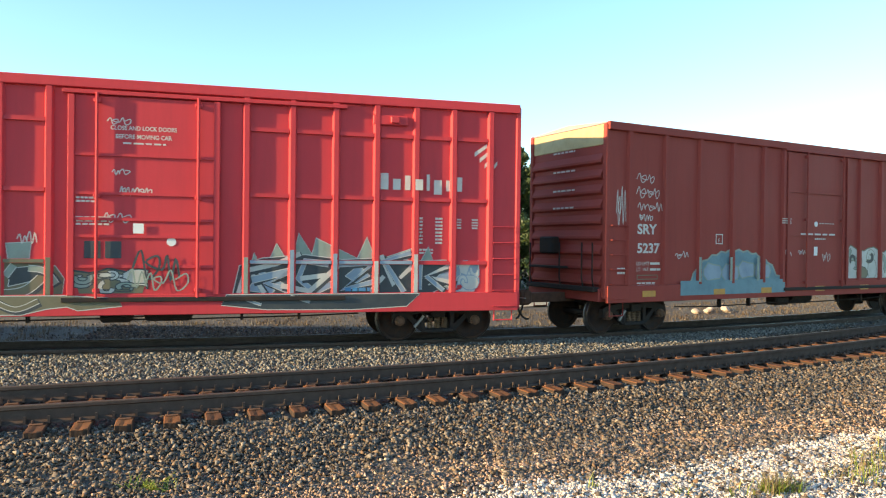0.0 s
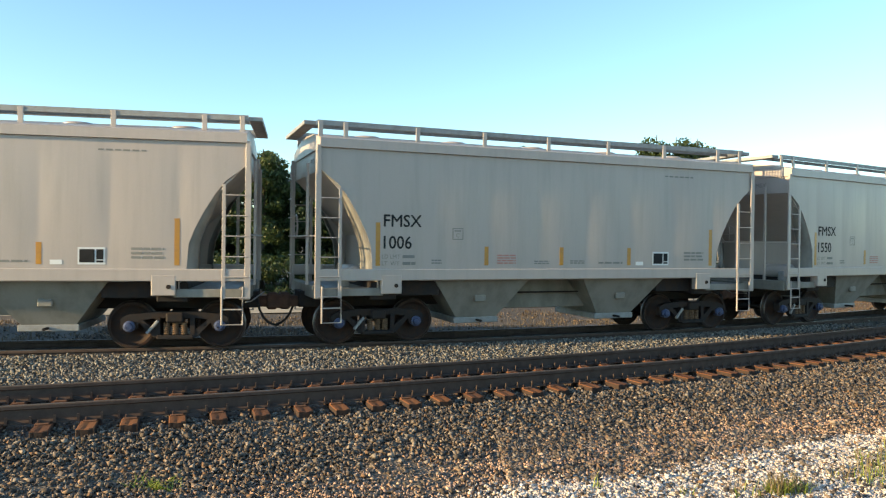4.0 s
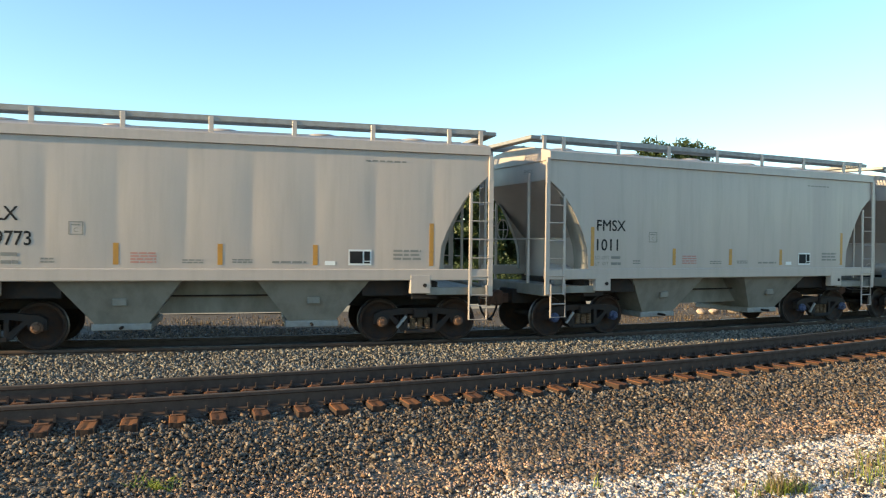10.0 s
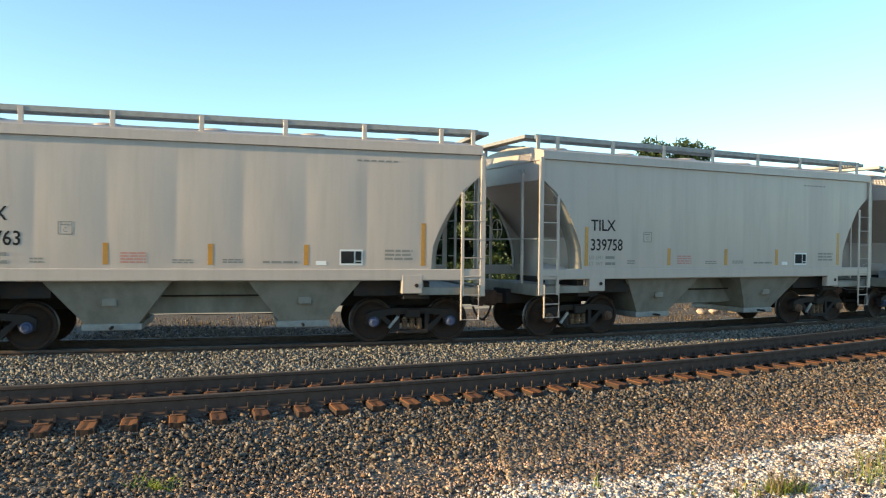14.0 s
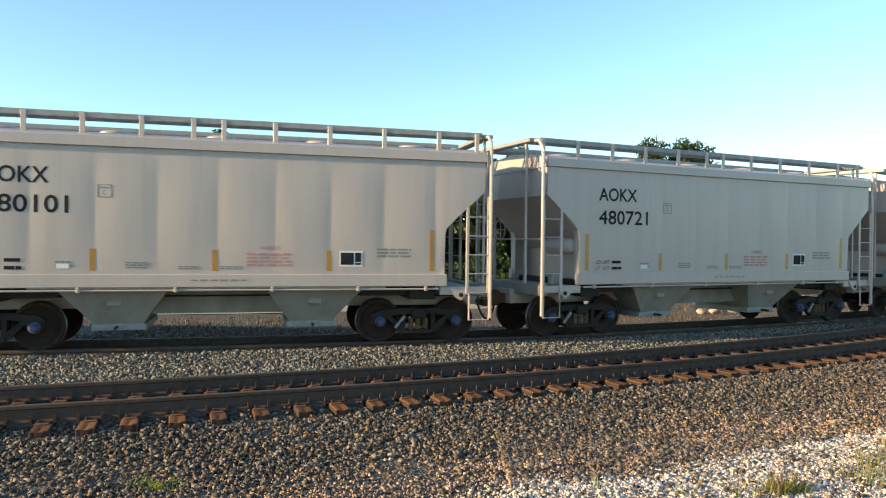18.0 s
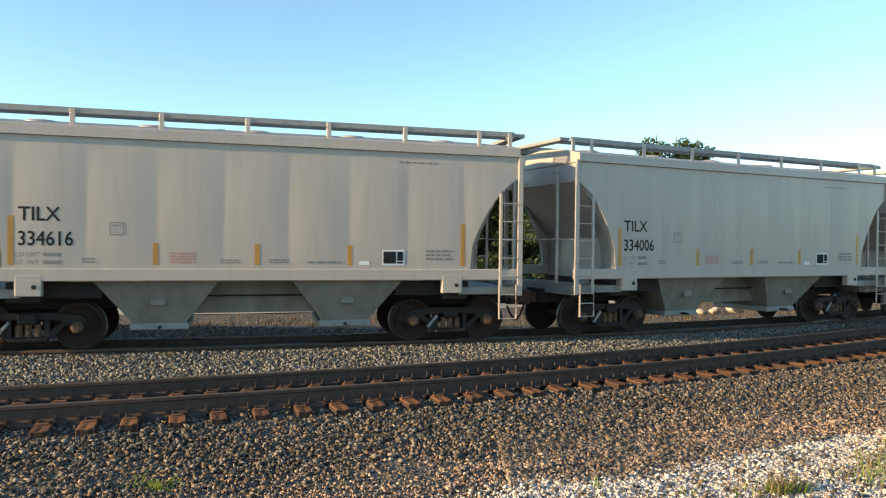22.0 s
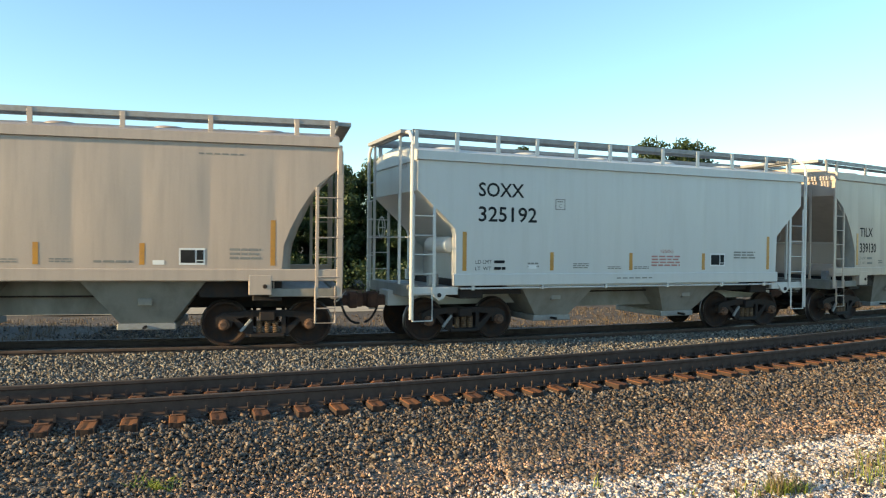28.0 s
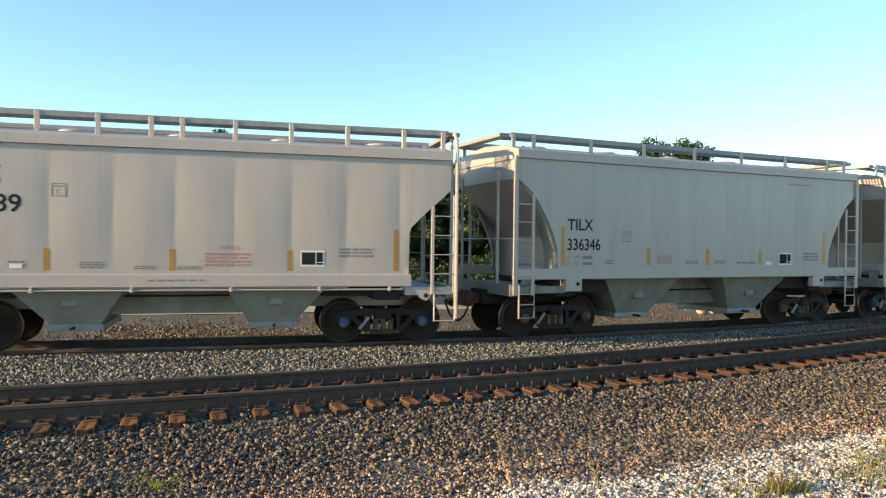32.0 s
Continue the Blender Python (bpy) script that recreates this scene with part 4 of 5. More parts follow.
    part("centre_hood", hood, GRIMY_SHADED_GREY if A else GRIMY_SHADED_WHITE, car, "sloping sheet between the two hoppers")
    part("centre_sill", one_box(-6.0, 6.0, -0.33, 0.33, 0.76, 1.12, 0.01), STEEL_DARK if A else paint, car)
    part("brake_pipe", tube(bmesh.new(), [(-5.7, -0.75, 1.0), (-3.4, -0.75, 1.05), (3.4, -0.75, 1.05), (5.7, -0.75, 1.0)], 0.02, 6), STEEL_DARK, car)
    tank = lathe(bmesh.new(), [(0.05, -0.45), (0.16, -0.42), (0.19, -0.36), (0.19, 0.36), (0.16, 0.42), (0.05, 0.45)], 20)
    at(part("air_reservoir", tank, paint, car, "round pale air reservoir"), pose(-4.95, -0.75 if A else -0.95, 1.55 if A else 2.2, 0, 0, 0 if A else 12))
    at(part("brake_valve", one_box(-0.12, 0.12, -0.1, 0.1, 0, 0.3, 0.03), STEEL_PALE, car), pose(-5.15, -1.0, 1.24))
    wheel_rim = bmesh.new()
    tube(wheel_rim, [(0, 0.26 * math.cos(k * 0.5236), 0.26 * math.sin(k * 0.5236)) for k in range(13)], 0.014, 6)
    for k in range(4):
        tube(wheel_rim, [(0.03, 0, 0), (0, 0.26 * math.cos(k * 1.5708), 0.26 * math.sin(k * 1.5708))], 0.011, 5)
    at(part("brake_wheel", wheel_rim, paint, car), pose(-6.0, 0.2, 2.6))
    # tape and plates on the side
    tapes = ((-4.54, 1.73, 2.67), (-1.96, 1.74, 2.17), (0.01, 1.74, 2.17), (1.94, 1.74, 2.17), (4.48, 1.73, 2.67)) if A else (
        (-4.62, 1.62, 2.5), (-2.34, 1.62, 2.05), (-0.05, 1.62, 2.05), (2.27, 1.62, 2.05), (4.53, 1.62, 2.52))
    for x, z0, z1 in tapes:
        part("reflector", tape_strip(x, z0, z1, kind), REFLECT, car, "amber reflective strip")
    return car


def put_flat(car, name, me, material, x, z, y=None, label=""):
    ob = at(part(name, me, material, car, label), pose(x, y or 0, z))
    if y is None:
        kind = "A" if "rounded" in car["label"] else "B"
        for v in ob.data.vertices:
            v.co.y -= billow(v.co.x + x, v.co.z + z, kind) + 0.003
    return ob


def frame_mesh(w, h, t):
    bm = bmesh.new()
    box(bm, 0, w, -0.002, 0, 0, t), box(bm, 0, w, -0.002, 0, h - t, h), box(bm, 0, t, -0.002, 0, t, h - t), box(bm, w - t, w, -0.002, 0, t, h - t)
    return bm


def letter_hopper(car, kind, mark, number):
    A = kind == "A"
    ink = INK
    wide = {"FMSX": 0.86, "TILX": 0.72, "SOXX": 0.82}
    lot = ((mark, -4.41, 2.585, 0.26, wide.get(mark)), (number, -4.41, 2.105, 0.275, 0.158 * len(number))) if A else ((mark, -4.28, 3.315, 0.31, 1.15), (number, -4.28, 2.745, 0.335, 1.5))
    for text, x, z, h, w in lot:
        put_flat(car, "lettering", text_mesh(text, h, w, 0.0, 0.005 if A else 0.007), ink, x, z, label="black stencilled reporting mark")
    x0, z0 = (-4.45, 1.74) if A else (-4.35, 1.63)
    for i, word in enumerate(("LD LMT", "LT  WT")):
        z = z0 + 0.15 * (1 - i)
        put_flat(car, "lettering", text_mesh(word, 0.085), INK_PALE if A else INK, x0, z)
        put_flat(car, "small_print", bars_mesh(1, 0.3, 0.12, 1, i), INK_PALE if A else INK, x0 + 0.47, z - 0.02)
    cx, cz = (-2.81, 2.32) if A else (-2.26, 3.06)
    put_flat(car, "plate_mark", frame_mesh(0.26, 0.26, 0.018), INK_PALE, cx, cz)
    put_flat(car, "lettering", text_mesh("C", 0.09), INK_PALE, cx + 0.09, cz + 0.05)
    put_flat(car, "small_print", bars_mesh(1, 0.15, 0.05, 2, 4), INK_PALE, cx + 0.05, cz + 0.17)
    if A:
        put_flat(car, "small_print", bars_mesh(4, 0.48, 0.24, 3, 5), INK_RED, -1.69, 1.76, label="faded red warning print")
        small = ((-3.3, 1.76, 0.24, 0.12, 2), (-0.72, 1.76, 0.4, 0.1, 2), (0.25, 1.77, 0.4, 0.1, 2), (1.05, 1.76, 0.7, 0.08, 1), (3.62, 1.84, 0.62, 0.26, 3))
        sq, lab, strip = (2.64, 1.74), (2.14, 1.74), (3.0, 3.97, 0.9, 0.06)
    else:
        put_flat(car, "lettering", text_mesh("WARNING", 0.09, 0.42), INK_RED, 0.85, 2.05)
        put_flat(car, "small_print", bars_mesh(4, 0.9, 0.30, 4, 5), INK_RED, 0.58, 1.7, label="faded red warning print")
        small = ((-3.0, 1.68, 0.3, 0.14, 2), (-1.75, 1.66, 0.45, 0.14, 3), (-0.75, 1.64, 0.4, 0.08, 2), (0.05, 1.64, 0.45, 0.08, 2), (3.3, 1.9, 0.75, 0.22, 3))
        sq, lab, strip = (2.49, 1.71), (-2.98, 1.66), (-0.5, 1.40, 1.1, 0.05)
    for i, (x, z, w, h, rows) in enumerate(small):
        put_flat(car, "small_print", bars_mesh(rows, w, h, 3, 11 + i), INK_PALE, x, z)
    y = None if A or strip[1] > 2 else -1.64
    put_flat(car, "small_print", bars_mesh(1, strip[2], strip[3], 6, 3), INK_PALE, strip[0], strip[1], y)
    panel = put_flat(car, "stencil_panel", one_box(0, 0.5, -0.002, 0, 0, 0.34), LABEL_WHITE, sq[0], sq[1], label="black and white inspection stencil")
    for x0, x1, zz0, zz1 in ((0.03, 0.31, 0.04, 0.3), (0.34, 0.47, 0.1, 0.3), (0.34, 0.47, 0.04, 0.08)):
        f = one_box(x0, x1, -0.005, -0.003, zz0, zz1)
        for v in f.verts:
            v.co.y -= billow(v.co.x + sq[0], v.co.z + sq[1], kind) + 0.003
        part("black_field", f, INK, panel)
    put_flat(car, "label_plate", one_box(0, 0.22, -0.003, 0, 0, 0.09), LABEL_WHITE, *lab)
    # small mark on the end sheet
    at(part("lettering", text_mesh(mark, 0.12), INK_PALE, car), pose(-5.785 if A else -5.745, -0.45 if A else -0.4, 3.95, 0, 0, -90))


# ---------------------------------------------------------------- boxcars
SPRAY_PALE = worn("pale green spray paint", (0.25, 0.31, 0.27), (0.17, 0.20, 0.17), 0.5)
SPRAY_BLUE = worn("grey blue spray paint", (0.24, 0.32, 0.40), (0.14, 0.19, 0.26), 0.5)
SPRAY_WHITE = worn("white spray paint", (0.50, 0.50, 0.47), (0.34, 0.35, 0.33), 0.5)
SPRAY_DARK = worn("black spray paint", (0.03, 0.04, 0.05), (0.08, 0.09, 0.09), 0.5)
SPRAY_OLIVE = worn("olive spray paint", (0.15, 0.135, 0.085), (0.10, 0.095, 0.065), 0.5)
SPRAY_SKY = worn("bright blue spray paint", (0.05, 0.22, 0.42), (0.08, 0.16, 0.26), 0.5)
SPRAY_TEAL = worn("teal spray paint", (0.12, 0.24, 0.29), (0.10, 0.15, 0.18), 0.5)


def patch(bm, outline, y, slot=0):
    f = bm.faces.new([bm.verts.new((x, y, z)) for x, z in outline])
    f.material_index = slot


def ribbon(bm, pts, w, y, slot):
    """A painted stroke of even width through points in x, z."""
    p = [Vector((x, 0, z)) for x, z in pts]
    rows = []
    for i, q in enumerate(p):
        d = (p[min(i + 1, len(p) - 1)] - p[max(i - 1, 0)]).normalized()
        n = Vector((-d.z, 0, d.x)) * w * 0.5
        rows.append((bm.verts.new((q + n).xyz + Vector((0, y, 0))), bm.verts.new((q - n).xyz + Vector((0, y, 0)))))
    for a, b in zip(rows, rows[1:]):
        f = bm.faces.new((a[0], b[0], b[1], a[1]))
        f.material_index = slot


def sprayed(car, x0, x1, z0, z1, seed, mats, spikes, y, label, strokes=26, points=True):
    """A spray painted piece: a ground with a ragged crown, then many overlapping wedges or bubbles with outlines."""
    rnd = random.Random(seed)
    bm = bmesh.new()
    n = spikes * 2
    w, h = x1 - x0, z1 - z0
    top = []
    for i in range(n + 1):
        x = x0 + w * i / n
        z = z1 + h * (rnd.uniform(0.02, 0.34) if i % 2 else -rnd.uniform(0.02, 0.16)) if points else z1 + h * 0.14 * math.sin(i * 1.7 + seed) * rnd.uniform(0.4, 1.1)
        top.append((x + rnd.uniform(-0.3, 0.3) * w / n, z))
    patch(bm, [(x0 + 0.12, z0), *top, (x1 - 0.12, z0)], y, 0)
    ribbon(bm, top, 0.035, y - 0.0015, 3)
    layer = 0.0016
    for k in range(strokes):
        layer += 0.0002
        cx, cz = x0 + w * rnd.uniform(0.03, 0.97), z0 + h * rnd.uniform(0.12, 0.86)
        slot = rnd.choice((1, 2, 2, 3, 0) if k < strokes * 0.7 else (2, 2, 1, 1))
        if points:
            a, ln, wd = rnd.choice((0.45, 0.7, -0.5, -0.8, 2.6, 0.05)) + rnd.uniform(-0.2, 0.2), rnd.uniform(0.35, 0.85) * h, rnd.uniform(0.07, 0.2) * h
            c, s = math.cos(a), math.sin(a)
            o = [(-0.5 * ln, 0.4 * wd), (0.1 * ln, 0.7 * wd), (0.16 * ln, 1.25 * wd), (0.5 * ln, 0.0), (0.2 * ln, -1.2 * wd), (0.12 * ln, -0.55 * wd), (-0.4 * ln, -0.6 * wd)]
            o = [(cx + p * c - q * s, cz + p * s + q * c) for p, q in o]
        else:
            rx, rz, a0 = rnd.uniform(0.1, 0.34), rnd.uniform(0.15, 0.42) * h, rnd.random() * 6.28
            arc = rnd.choice((6.28, 4.2, 3.4))
            o = [(cx + rx * math.cos(a0 + arc * t / 10), cz + rz * math.sin(a0 + arc * t / 10)) for t in range(11)]
            if arc < 6:
                o += [(cx + 0.45 * rx * math.cos(a0 + arc * t / 10), cz + 0.45 * rz * math.sin(a0 + arc * t / 10)) for t in range(10, -1, -1)]
            else:
                o = o[:-1]
        o = [(min(max(p, x0 + 0.02), x1 - 0.02), min(max(q, z0), z1 + 0.1 * h)) for p, q in o]
        patch(bm, o, y - layer, slot)
        ribbon(bm, o + o[:1], 0.02, y - layer - 0.0001, 3 if slot != 3 else 2)
    ob = part("graffiti", bm, mats[0], car, label)
    for m in mats[1:]:
        ob.data.materials.append(m)
    return ob


def smooth_path(pts, n=6):
    """More points on a soft curve through a few."""
    out = []
    for i in range(len(pts) - 1):
        p = [Vector(pts[min(max(k, 0), len(pts) - 1)]) for k in (i - 1, i, i + 1, i + 2)]
        for j in range(n):
            t = j / n
            out.append(0.5 * (2 * p[1] + (p[2] - p[0]) * t + (2 * p[0] - 5 * p[1] + 4 * p[2] - p[3]) * t * t + (3 * p[1] - p[0] - 3 * p[2] + p[3]) * t ** 3))
    return [tuple(v) for v in out] + [tuple(pts[-1])]


def lettered(car, y, fields, strokes, mats, label, soft=True):
    """A painted piece: fields of colour, then broad letter strokes with a dark shade, a fill and a pale edge.
    fields: slot and outline; strokes: slot, breadth and path."""
    bm = bmesh.new()
    d = 0.0
    for slot, o in fields:
        d += 0.0004
        patch(bm, o, y - d, slot)
        ribbon(bm, [*o, o[0]], 0.018, y - d - 0.0002, 1)
    for slot, w, path in strokes:
        d += 0.0006
        q = smooth_path(path) if soft else path
        ribbon(bm, [(a + 0.035, b - 0.03) for a, b in q], w + 0.06, y - d, 3)
        ribbon(bm, q, w + 0.012, y - d - 0.0002, 1)
        ribbon(bm, q, w - 0.02, y - d - 0.0004, slot)
    ob = part("graffiti", bm, mats[0], car, label)
    for m in mats[1:]:
        ob.data.materials.append(m)
    return ob


def scribble(car, x, z, w, h, seed, material, y, line=0.018):
    """Thin unreadable tag strokes."""
    rnd = random.Random(seed)
    bm = bmesh.new()
    n = max(2, int(w / max(0.12, 0.8 * h)))
    pts, cx, step = [], x, w / n
    for k in range(n):
        cx, step = cx + 0.9 * step * (k > 0), w / n * rnd.uniform(0.6, 1.5)
        lo, hi = z + h * rnd.uniform(0, 0.2), z + h * rnd.uniform(0.7, 1)
        pts += [(cx, lo + 0.3 * h), (cx + 0.25 * step, hi), (cx + 0.45 * step, lo)]
        pts += [(cx + 0.8 * step, lo + 0.3 * h), (cx + 0.75 * step, hi - 0.15 * h), (cx + 0.4 * step, lo + 0.45 * h)] if rnd.random() < 0.6 else [(cx + 0.7 * step, hi - 0.1 * h), (cx + 0.9 * step, lo + 0.1 * h)]
    ribbon(bm, smooth_path(pts, 4), line, y or 0, 0)
    if y is None:
        for v in bm.verts:
            v.co.y -= billow(v.co.x, v.co.z, "A") + 0.004
    return part("spray_tag", bm, material, car, "thin spray paint scrawl")


def boxcar(name_label, paint, half, floor, roof, post_x, rib_z, reach, end_top, end_ribs=9):
    car = tagged(new("boxcar"), name_label, "boxcar", "freight train cars")
    side = 1.56
    part("body", one_box(-half, half, -side, side, floor + 0.25, roof - 0.02, 0.01), paint, car)
    for y in (-1, 1):
        part("top_chord", one_box(-half - 0.01, half + 0.01, y * (side + 0.03) - 0.06, y * (side + 0.03) + 0.06, roof - 0.2, roof, 0.015), paint, car)
        part("side_sill", one_box(-half, half, y * (side + 0.02) - 0.05, y * (side + 0.02) + 0.05, floor, floor + 0.42, 0.01), paint, car)
        for x in post_x:
            post = shared("post_%s" % paint.name, lambda: prism(bmesh.new(), [(-0.088, 0), (0.088, 0), (0.088, 1), (-0.088, 1)], -0.075, 0))
            if "post_%s" % paint.name not in DONE:
                DONE.add("post_%s" % paint.name)
                for v in post.vertices:
                    if v.co.y < -0.05:
                        v.co.x *= 0.56
                    v.co.z = floor + 0.42 if v.co.z < 0.5 else roof - 0.2
            at(part("side_post", post, paint, car), pose(x, y * side, 0, 0, 0, 0 if y < 0 else 180))
        xs = sorted(post_x)
        for a, b in zip(xs, xs[1:]):
            if a < 0 < b:
                continue
            for z in rib_z:
                part("rib", one_box(a + 0.07, b - 0.07, min(y * side, y * (side + 0.055)), max(y * side, y * (side + 0.055)), z - 0.042, z + 0.042), paint, car)
    roof_sec = [(-1.5, roof - 0.03), (-1.5, roof), (0, roof + 0.1), (1.5, roof), (1.5, roof - 0.03)]
    bm = bmesh.new()
    a, b = [[bm.verts.new((s * half, y, z)) for y, z in roof_sec] for s in (-1, 1)]
    for i in range(5):
        bm.faces.new((a[i], b[i], b[(i + 1) % 5], a[(i + 1) % 5]))
    bm.faces.new(a), bm.faces.new(b[::-1])
    part("roof", bm, STEEL_PALE, car)
    # ends with pressed ribs
    for s in (-1, 1):
        n = end_ribs
        for i in range(n):
            z0 = floor + 0.4 + (end_top - floor - 0.5) * i / n
            z1 = floor + 0.4 + (end_top - floor - 0.5) * (i + 0.72) / n
            o = prism(bmesh.new(), [(s * half, z0), (s * (half + 0.09), z0 + 0.05), (s * (half + 0.09), z1 - 0.16), (s * half, z1)], -1.42, 1.42)
            # red ribs coloured darker for the neighbouring car's shade, and for grime
            part("end_rib", o, RED_GRIME_SHADE if paint is PAINT_RED else paint, car)
        for y in (-1, 1):
            part("corner_post", one_box(s * half - 0.06, s * half + 0.06, y * 1.52 - 0.07, y * 1.52 + 0.07, floor + 0.1, roof - 0.05, 0.02), paint, car)
        part("end_sill", one_box(min(s * (half - 0.3), s * (half + 0.12)), max(s * (half - 0.3), s * (half + 0.12)), -1.45, 1.45, floor + 0.02, floor + 0.35, 0.02), paint, car)
        add_coupler(car, s, half + reach)
        for y in (-1, 1):
            for i in range(6):
                z = floor + 0.1 + 0.36 * i
                g = shared("grab_%s" % paint.name, lambda: tube(bmesh.new(), [(0, 0, 0), (0, -0.07, 0), (0.5, -0.07, 0), (0.5, 0, 0)], 0.014, 6))
                at(part("grab_iron", g, paint, car), pose(s * (half - 0.35) - 0.25, y * (side + 0.02), z, 0, 0, 0) if y < 0 else pose(s * (half - 0.35) + 0.25, side + 0.02, z, 0, 0, 180))
            st = tube(bmesh.new(), [(s * (half - 0.12), y * 1.56, floor + 0.1), (s * (half - 0.12), y * 1.56, 0.5), (s * (half - 0.55), y * 1.56, 0.5), (s * (half - 0.55), y * 1.56, floor + 0.1)], 0.022, 6)
            part("sill_step", st, paint, car)
    part("centre_sill", one_box(-half + 0.3, half - 0.3, -0.35, 0.35, 0.72, floor + 0.2, 0.01), STEEL_DARK, car)
    for x0, x1 in ((-3.6, -1.0), (0.3, 3.2)):
        part("brake_rod", tube(bmesh.new(), [(x0 - 1.5, -1.2, 0.62), (x0, -1.2, 0.58), (x1, -1.2, 0.62), (x1 + 1.2, -1.2, 0.66)], 0.018, 6), STEEL_DARK, car)
    for x in (-3.4, -2.2, 1.9, 3.1):
        part("brake_hanger", one_box(x - 0.03, x + 0.03, -1.25, -1.15, 0.55, floor + 0.05), STEEL_DARK, car)
    at(part("air_reservoir", lathe(bmesh.new(), [(0.05, -0.5), (0.18, -0.45), (0.2, -0.38), (0.2, 0.38), (0.18, 0.45), (0.05, 0.5)], 18), STEEL_DARK, car), pose(0.4, -0.9, 0.72, 0, 0, 90))
    part("brake_cylinder", one_box(-0.9, -0.3, -1.15, -0.75, 0.52, 0.78, 0.05), STEEL_DARK, car)
    return car


DONE = set()


def sliding_door(car, paint, x0, x1, z0, z1, side, rods, ribs):
    door = part("door", one_box(x0, x1, -side - 0.05, -side - 0.0, z0, z1, 0.01), paint, car, "closed sliding door")
    for z in ribs:
        part("door_rib", one_box(x0 + 0.05, x1 - 0.05, -side - 0.085, -side - 0.05, z - 0.03, z + 0.03), paint, door)
    for x in (x0 + 0.06, x1 - 0.06):
        part("door_post", one_box(x - 0.06, x + 0.06, -side - 0.10, -side - 0.05, z0, z1, 0.01), paint, door)
    for x in rods:
        part("lock_rod", tube(bmesh.new(), [(x, -side - 0.12, z0 - 0.05), (x, -side - 0.12, z1 + 0.05)], 0.028, 8), paint, door)
        for z in (z0 + 0.1, (z0 + z1) / 2, z1 - 0.1):
            part("rod_keeper", one_box(x - 0.06, x + 0.06, -side - 0.13, -side - 0.05, z - 0.04, z + 0.04, 0.01), paint, door)
    part("door_track", one_box(x0 - 0.1, x1 + 2.6, -side - 0.12, -side - 0.02, z0 - 0.13, z0 - 0.04, 0.01), STEEL_DARK, car)
    part("upper_track", one_box(x0 - 0.1, x1 + 2.6, -side - 0.11, -side - 0.02, z1 + 0.02, z1 + 0.1, 0.01), paint, car)
    return door


def red_boxcar():
    posts = [-7.1, -6.33, -5.38, -4.46, -3.52, -2.6, -1.74, 1.98, 2.92, 3.83, 4.72, 5.6, 6.46, 7.33]
    car = boxcar("bright red steel boxcar with spray painted lower sides", PAINT_RED, 8.0, 0.72, 5.42, posts, (4.57, 3.2, 1.8), 0.86, 4.9, 6)
    for s in (-1, 1):
        part("end_band", one_box(s * 8.0 - 0.02, s * 8.0 + 0.035, -1.46, 1.46, 4.84, 5.34, 0.01), CREAM, car, "cream painted band across the top of the end")
    side = 1.56
    door = sliding_door(car, PAINT_RED, -1.4, 1.45, 1.12, 5.08, side, (-0.87, 1.03), (3.92, 3.15, 2.64, 2.3, 1.7))
    y = -side - 0.004
    yd = -side - 0.054
    for txt, x, z, h, w in (("SR", -6.9, 3.38, 0.29, 0.53), ("Y", -6.07, 3.38, 0.29, 0.25), ("93", -6.87, 2.74, 0.30, 0.46), ("21", -6.03, 2.75, 0.30, 0.42)):
        put_flat(car, "lettering", text_mesh(txt, h, w, 0.02), WHITE_INK, x, z, y, "white stencilled car number")
    for txt, z, w in (("CLOSE AND LOCK DOORS", 4.42, 1.24), ("BEFORE MOVING CAR", 4.25, 1.05)):
        put_flat(door, "lettering", text_mesh(txt, 0.09, w, 0.02), WHITE_INK, -0.63 + (1.24 - w) / 2, z, yd)
    for i, (x, z, w, h, rows) in enumerate(((-0.4, 4.13, 0.8, 0.06, 1), (-1.25, 2.95, 0.35, 0.14, 2), (-1.25, 2.5, 0.6, 0.2, 3), (-0.2, 2.62, 0.45, 0.06, 1))):
        put_flat(door, "small_print", bars_mesh(rows, w, h, 4, 40 + i), WHITE_INK, x, z, yd)
    put_flat(door, "label_plate", one_box(0, 0.2, -0.004, 0, 0, 0.2), LABEL_WHITE, -0.2, 2.36, yd - 0.03)
    dot = lathe(bmesh.new(), [(0.09, -0.004), (0.09, 0.0)], 16)
    at(part("round_label", dot, LABEL_WHITE, door), pose(0.52, yd, 2.2))
    for x in (-1.1, -0.72):
        put_flat(door, "dark_panel", one_box(0, 0.3, -0.004, 0, 0, 0.34), SPRAY_DARK, x, 1.86, yd)
    # the maker's word and sign, as plain shapes
    x = 4.74
    for i, w in enumerate((0.24, 0.17, 0.12, 0.17, 0.07, 0.18, 0.15, 0.12)):
        tall = (0.36, 0.24, 0.32, 0.24, 0.36, 0.24, 0.24, 0.32)[i]
        put_flat(car, "logo_bar", one_box(0, w, -0.004, 0, -0.08 if i == 5 else 0, tall), WHITE_INK, x, 3.4, y - (0.078 if any(abs(x + w / 2 - p) < 0.08 for p in posts) else 0), "white lettering-sized shape")
        x += w + 0.1
    for i in range(4):
        bm = bmesh.new()
        patch(bm, [(0.0, 0.0), (0.3 - 0.04 * i, 0.22), (0.3 - 0.04 * i, 0.31), (0.0, 0.1)], 0)
        put_flat(car, "logo_stripe", bm, WHITE_INK, 6.95 + 0.12 * i, 4.2 - 0.13 * i, y, "white diagonal stripe")
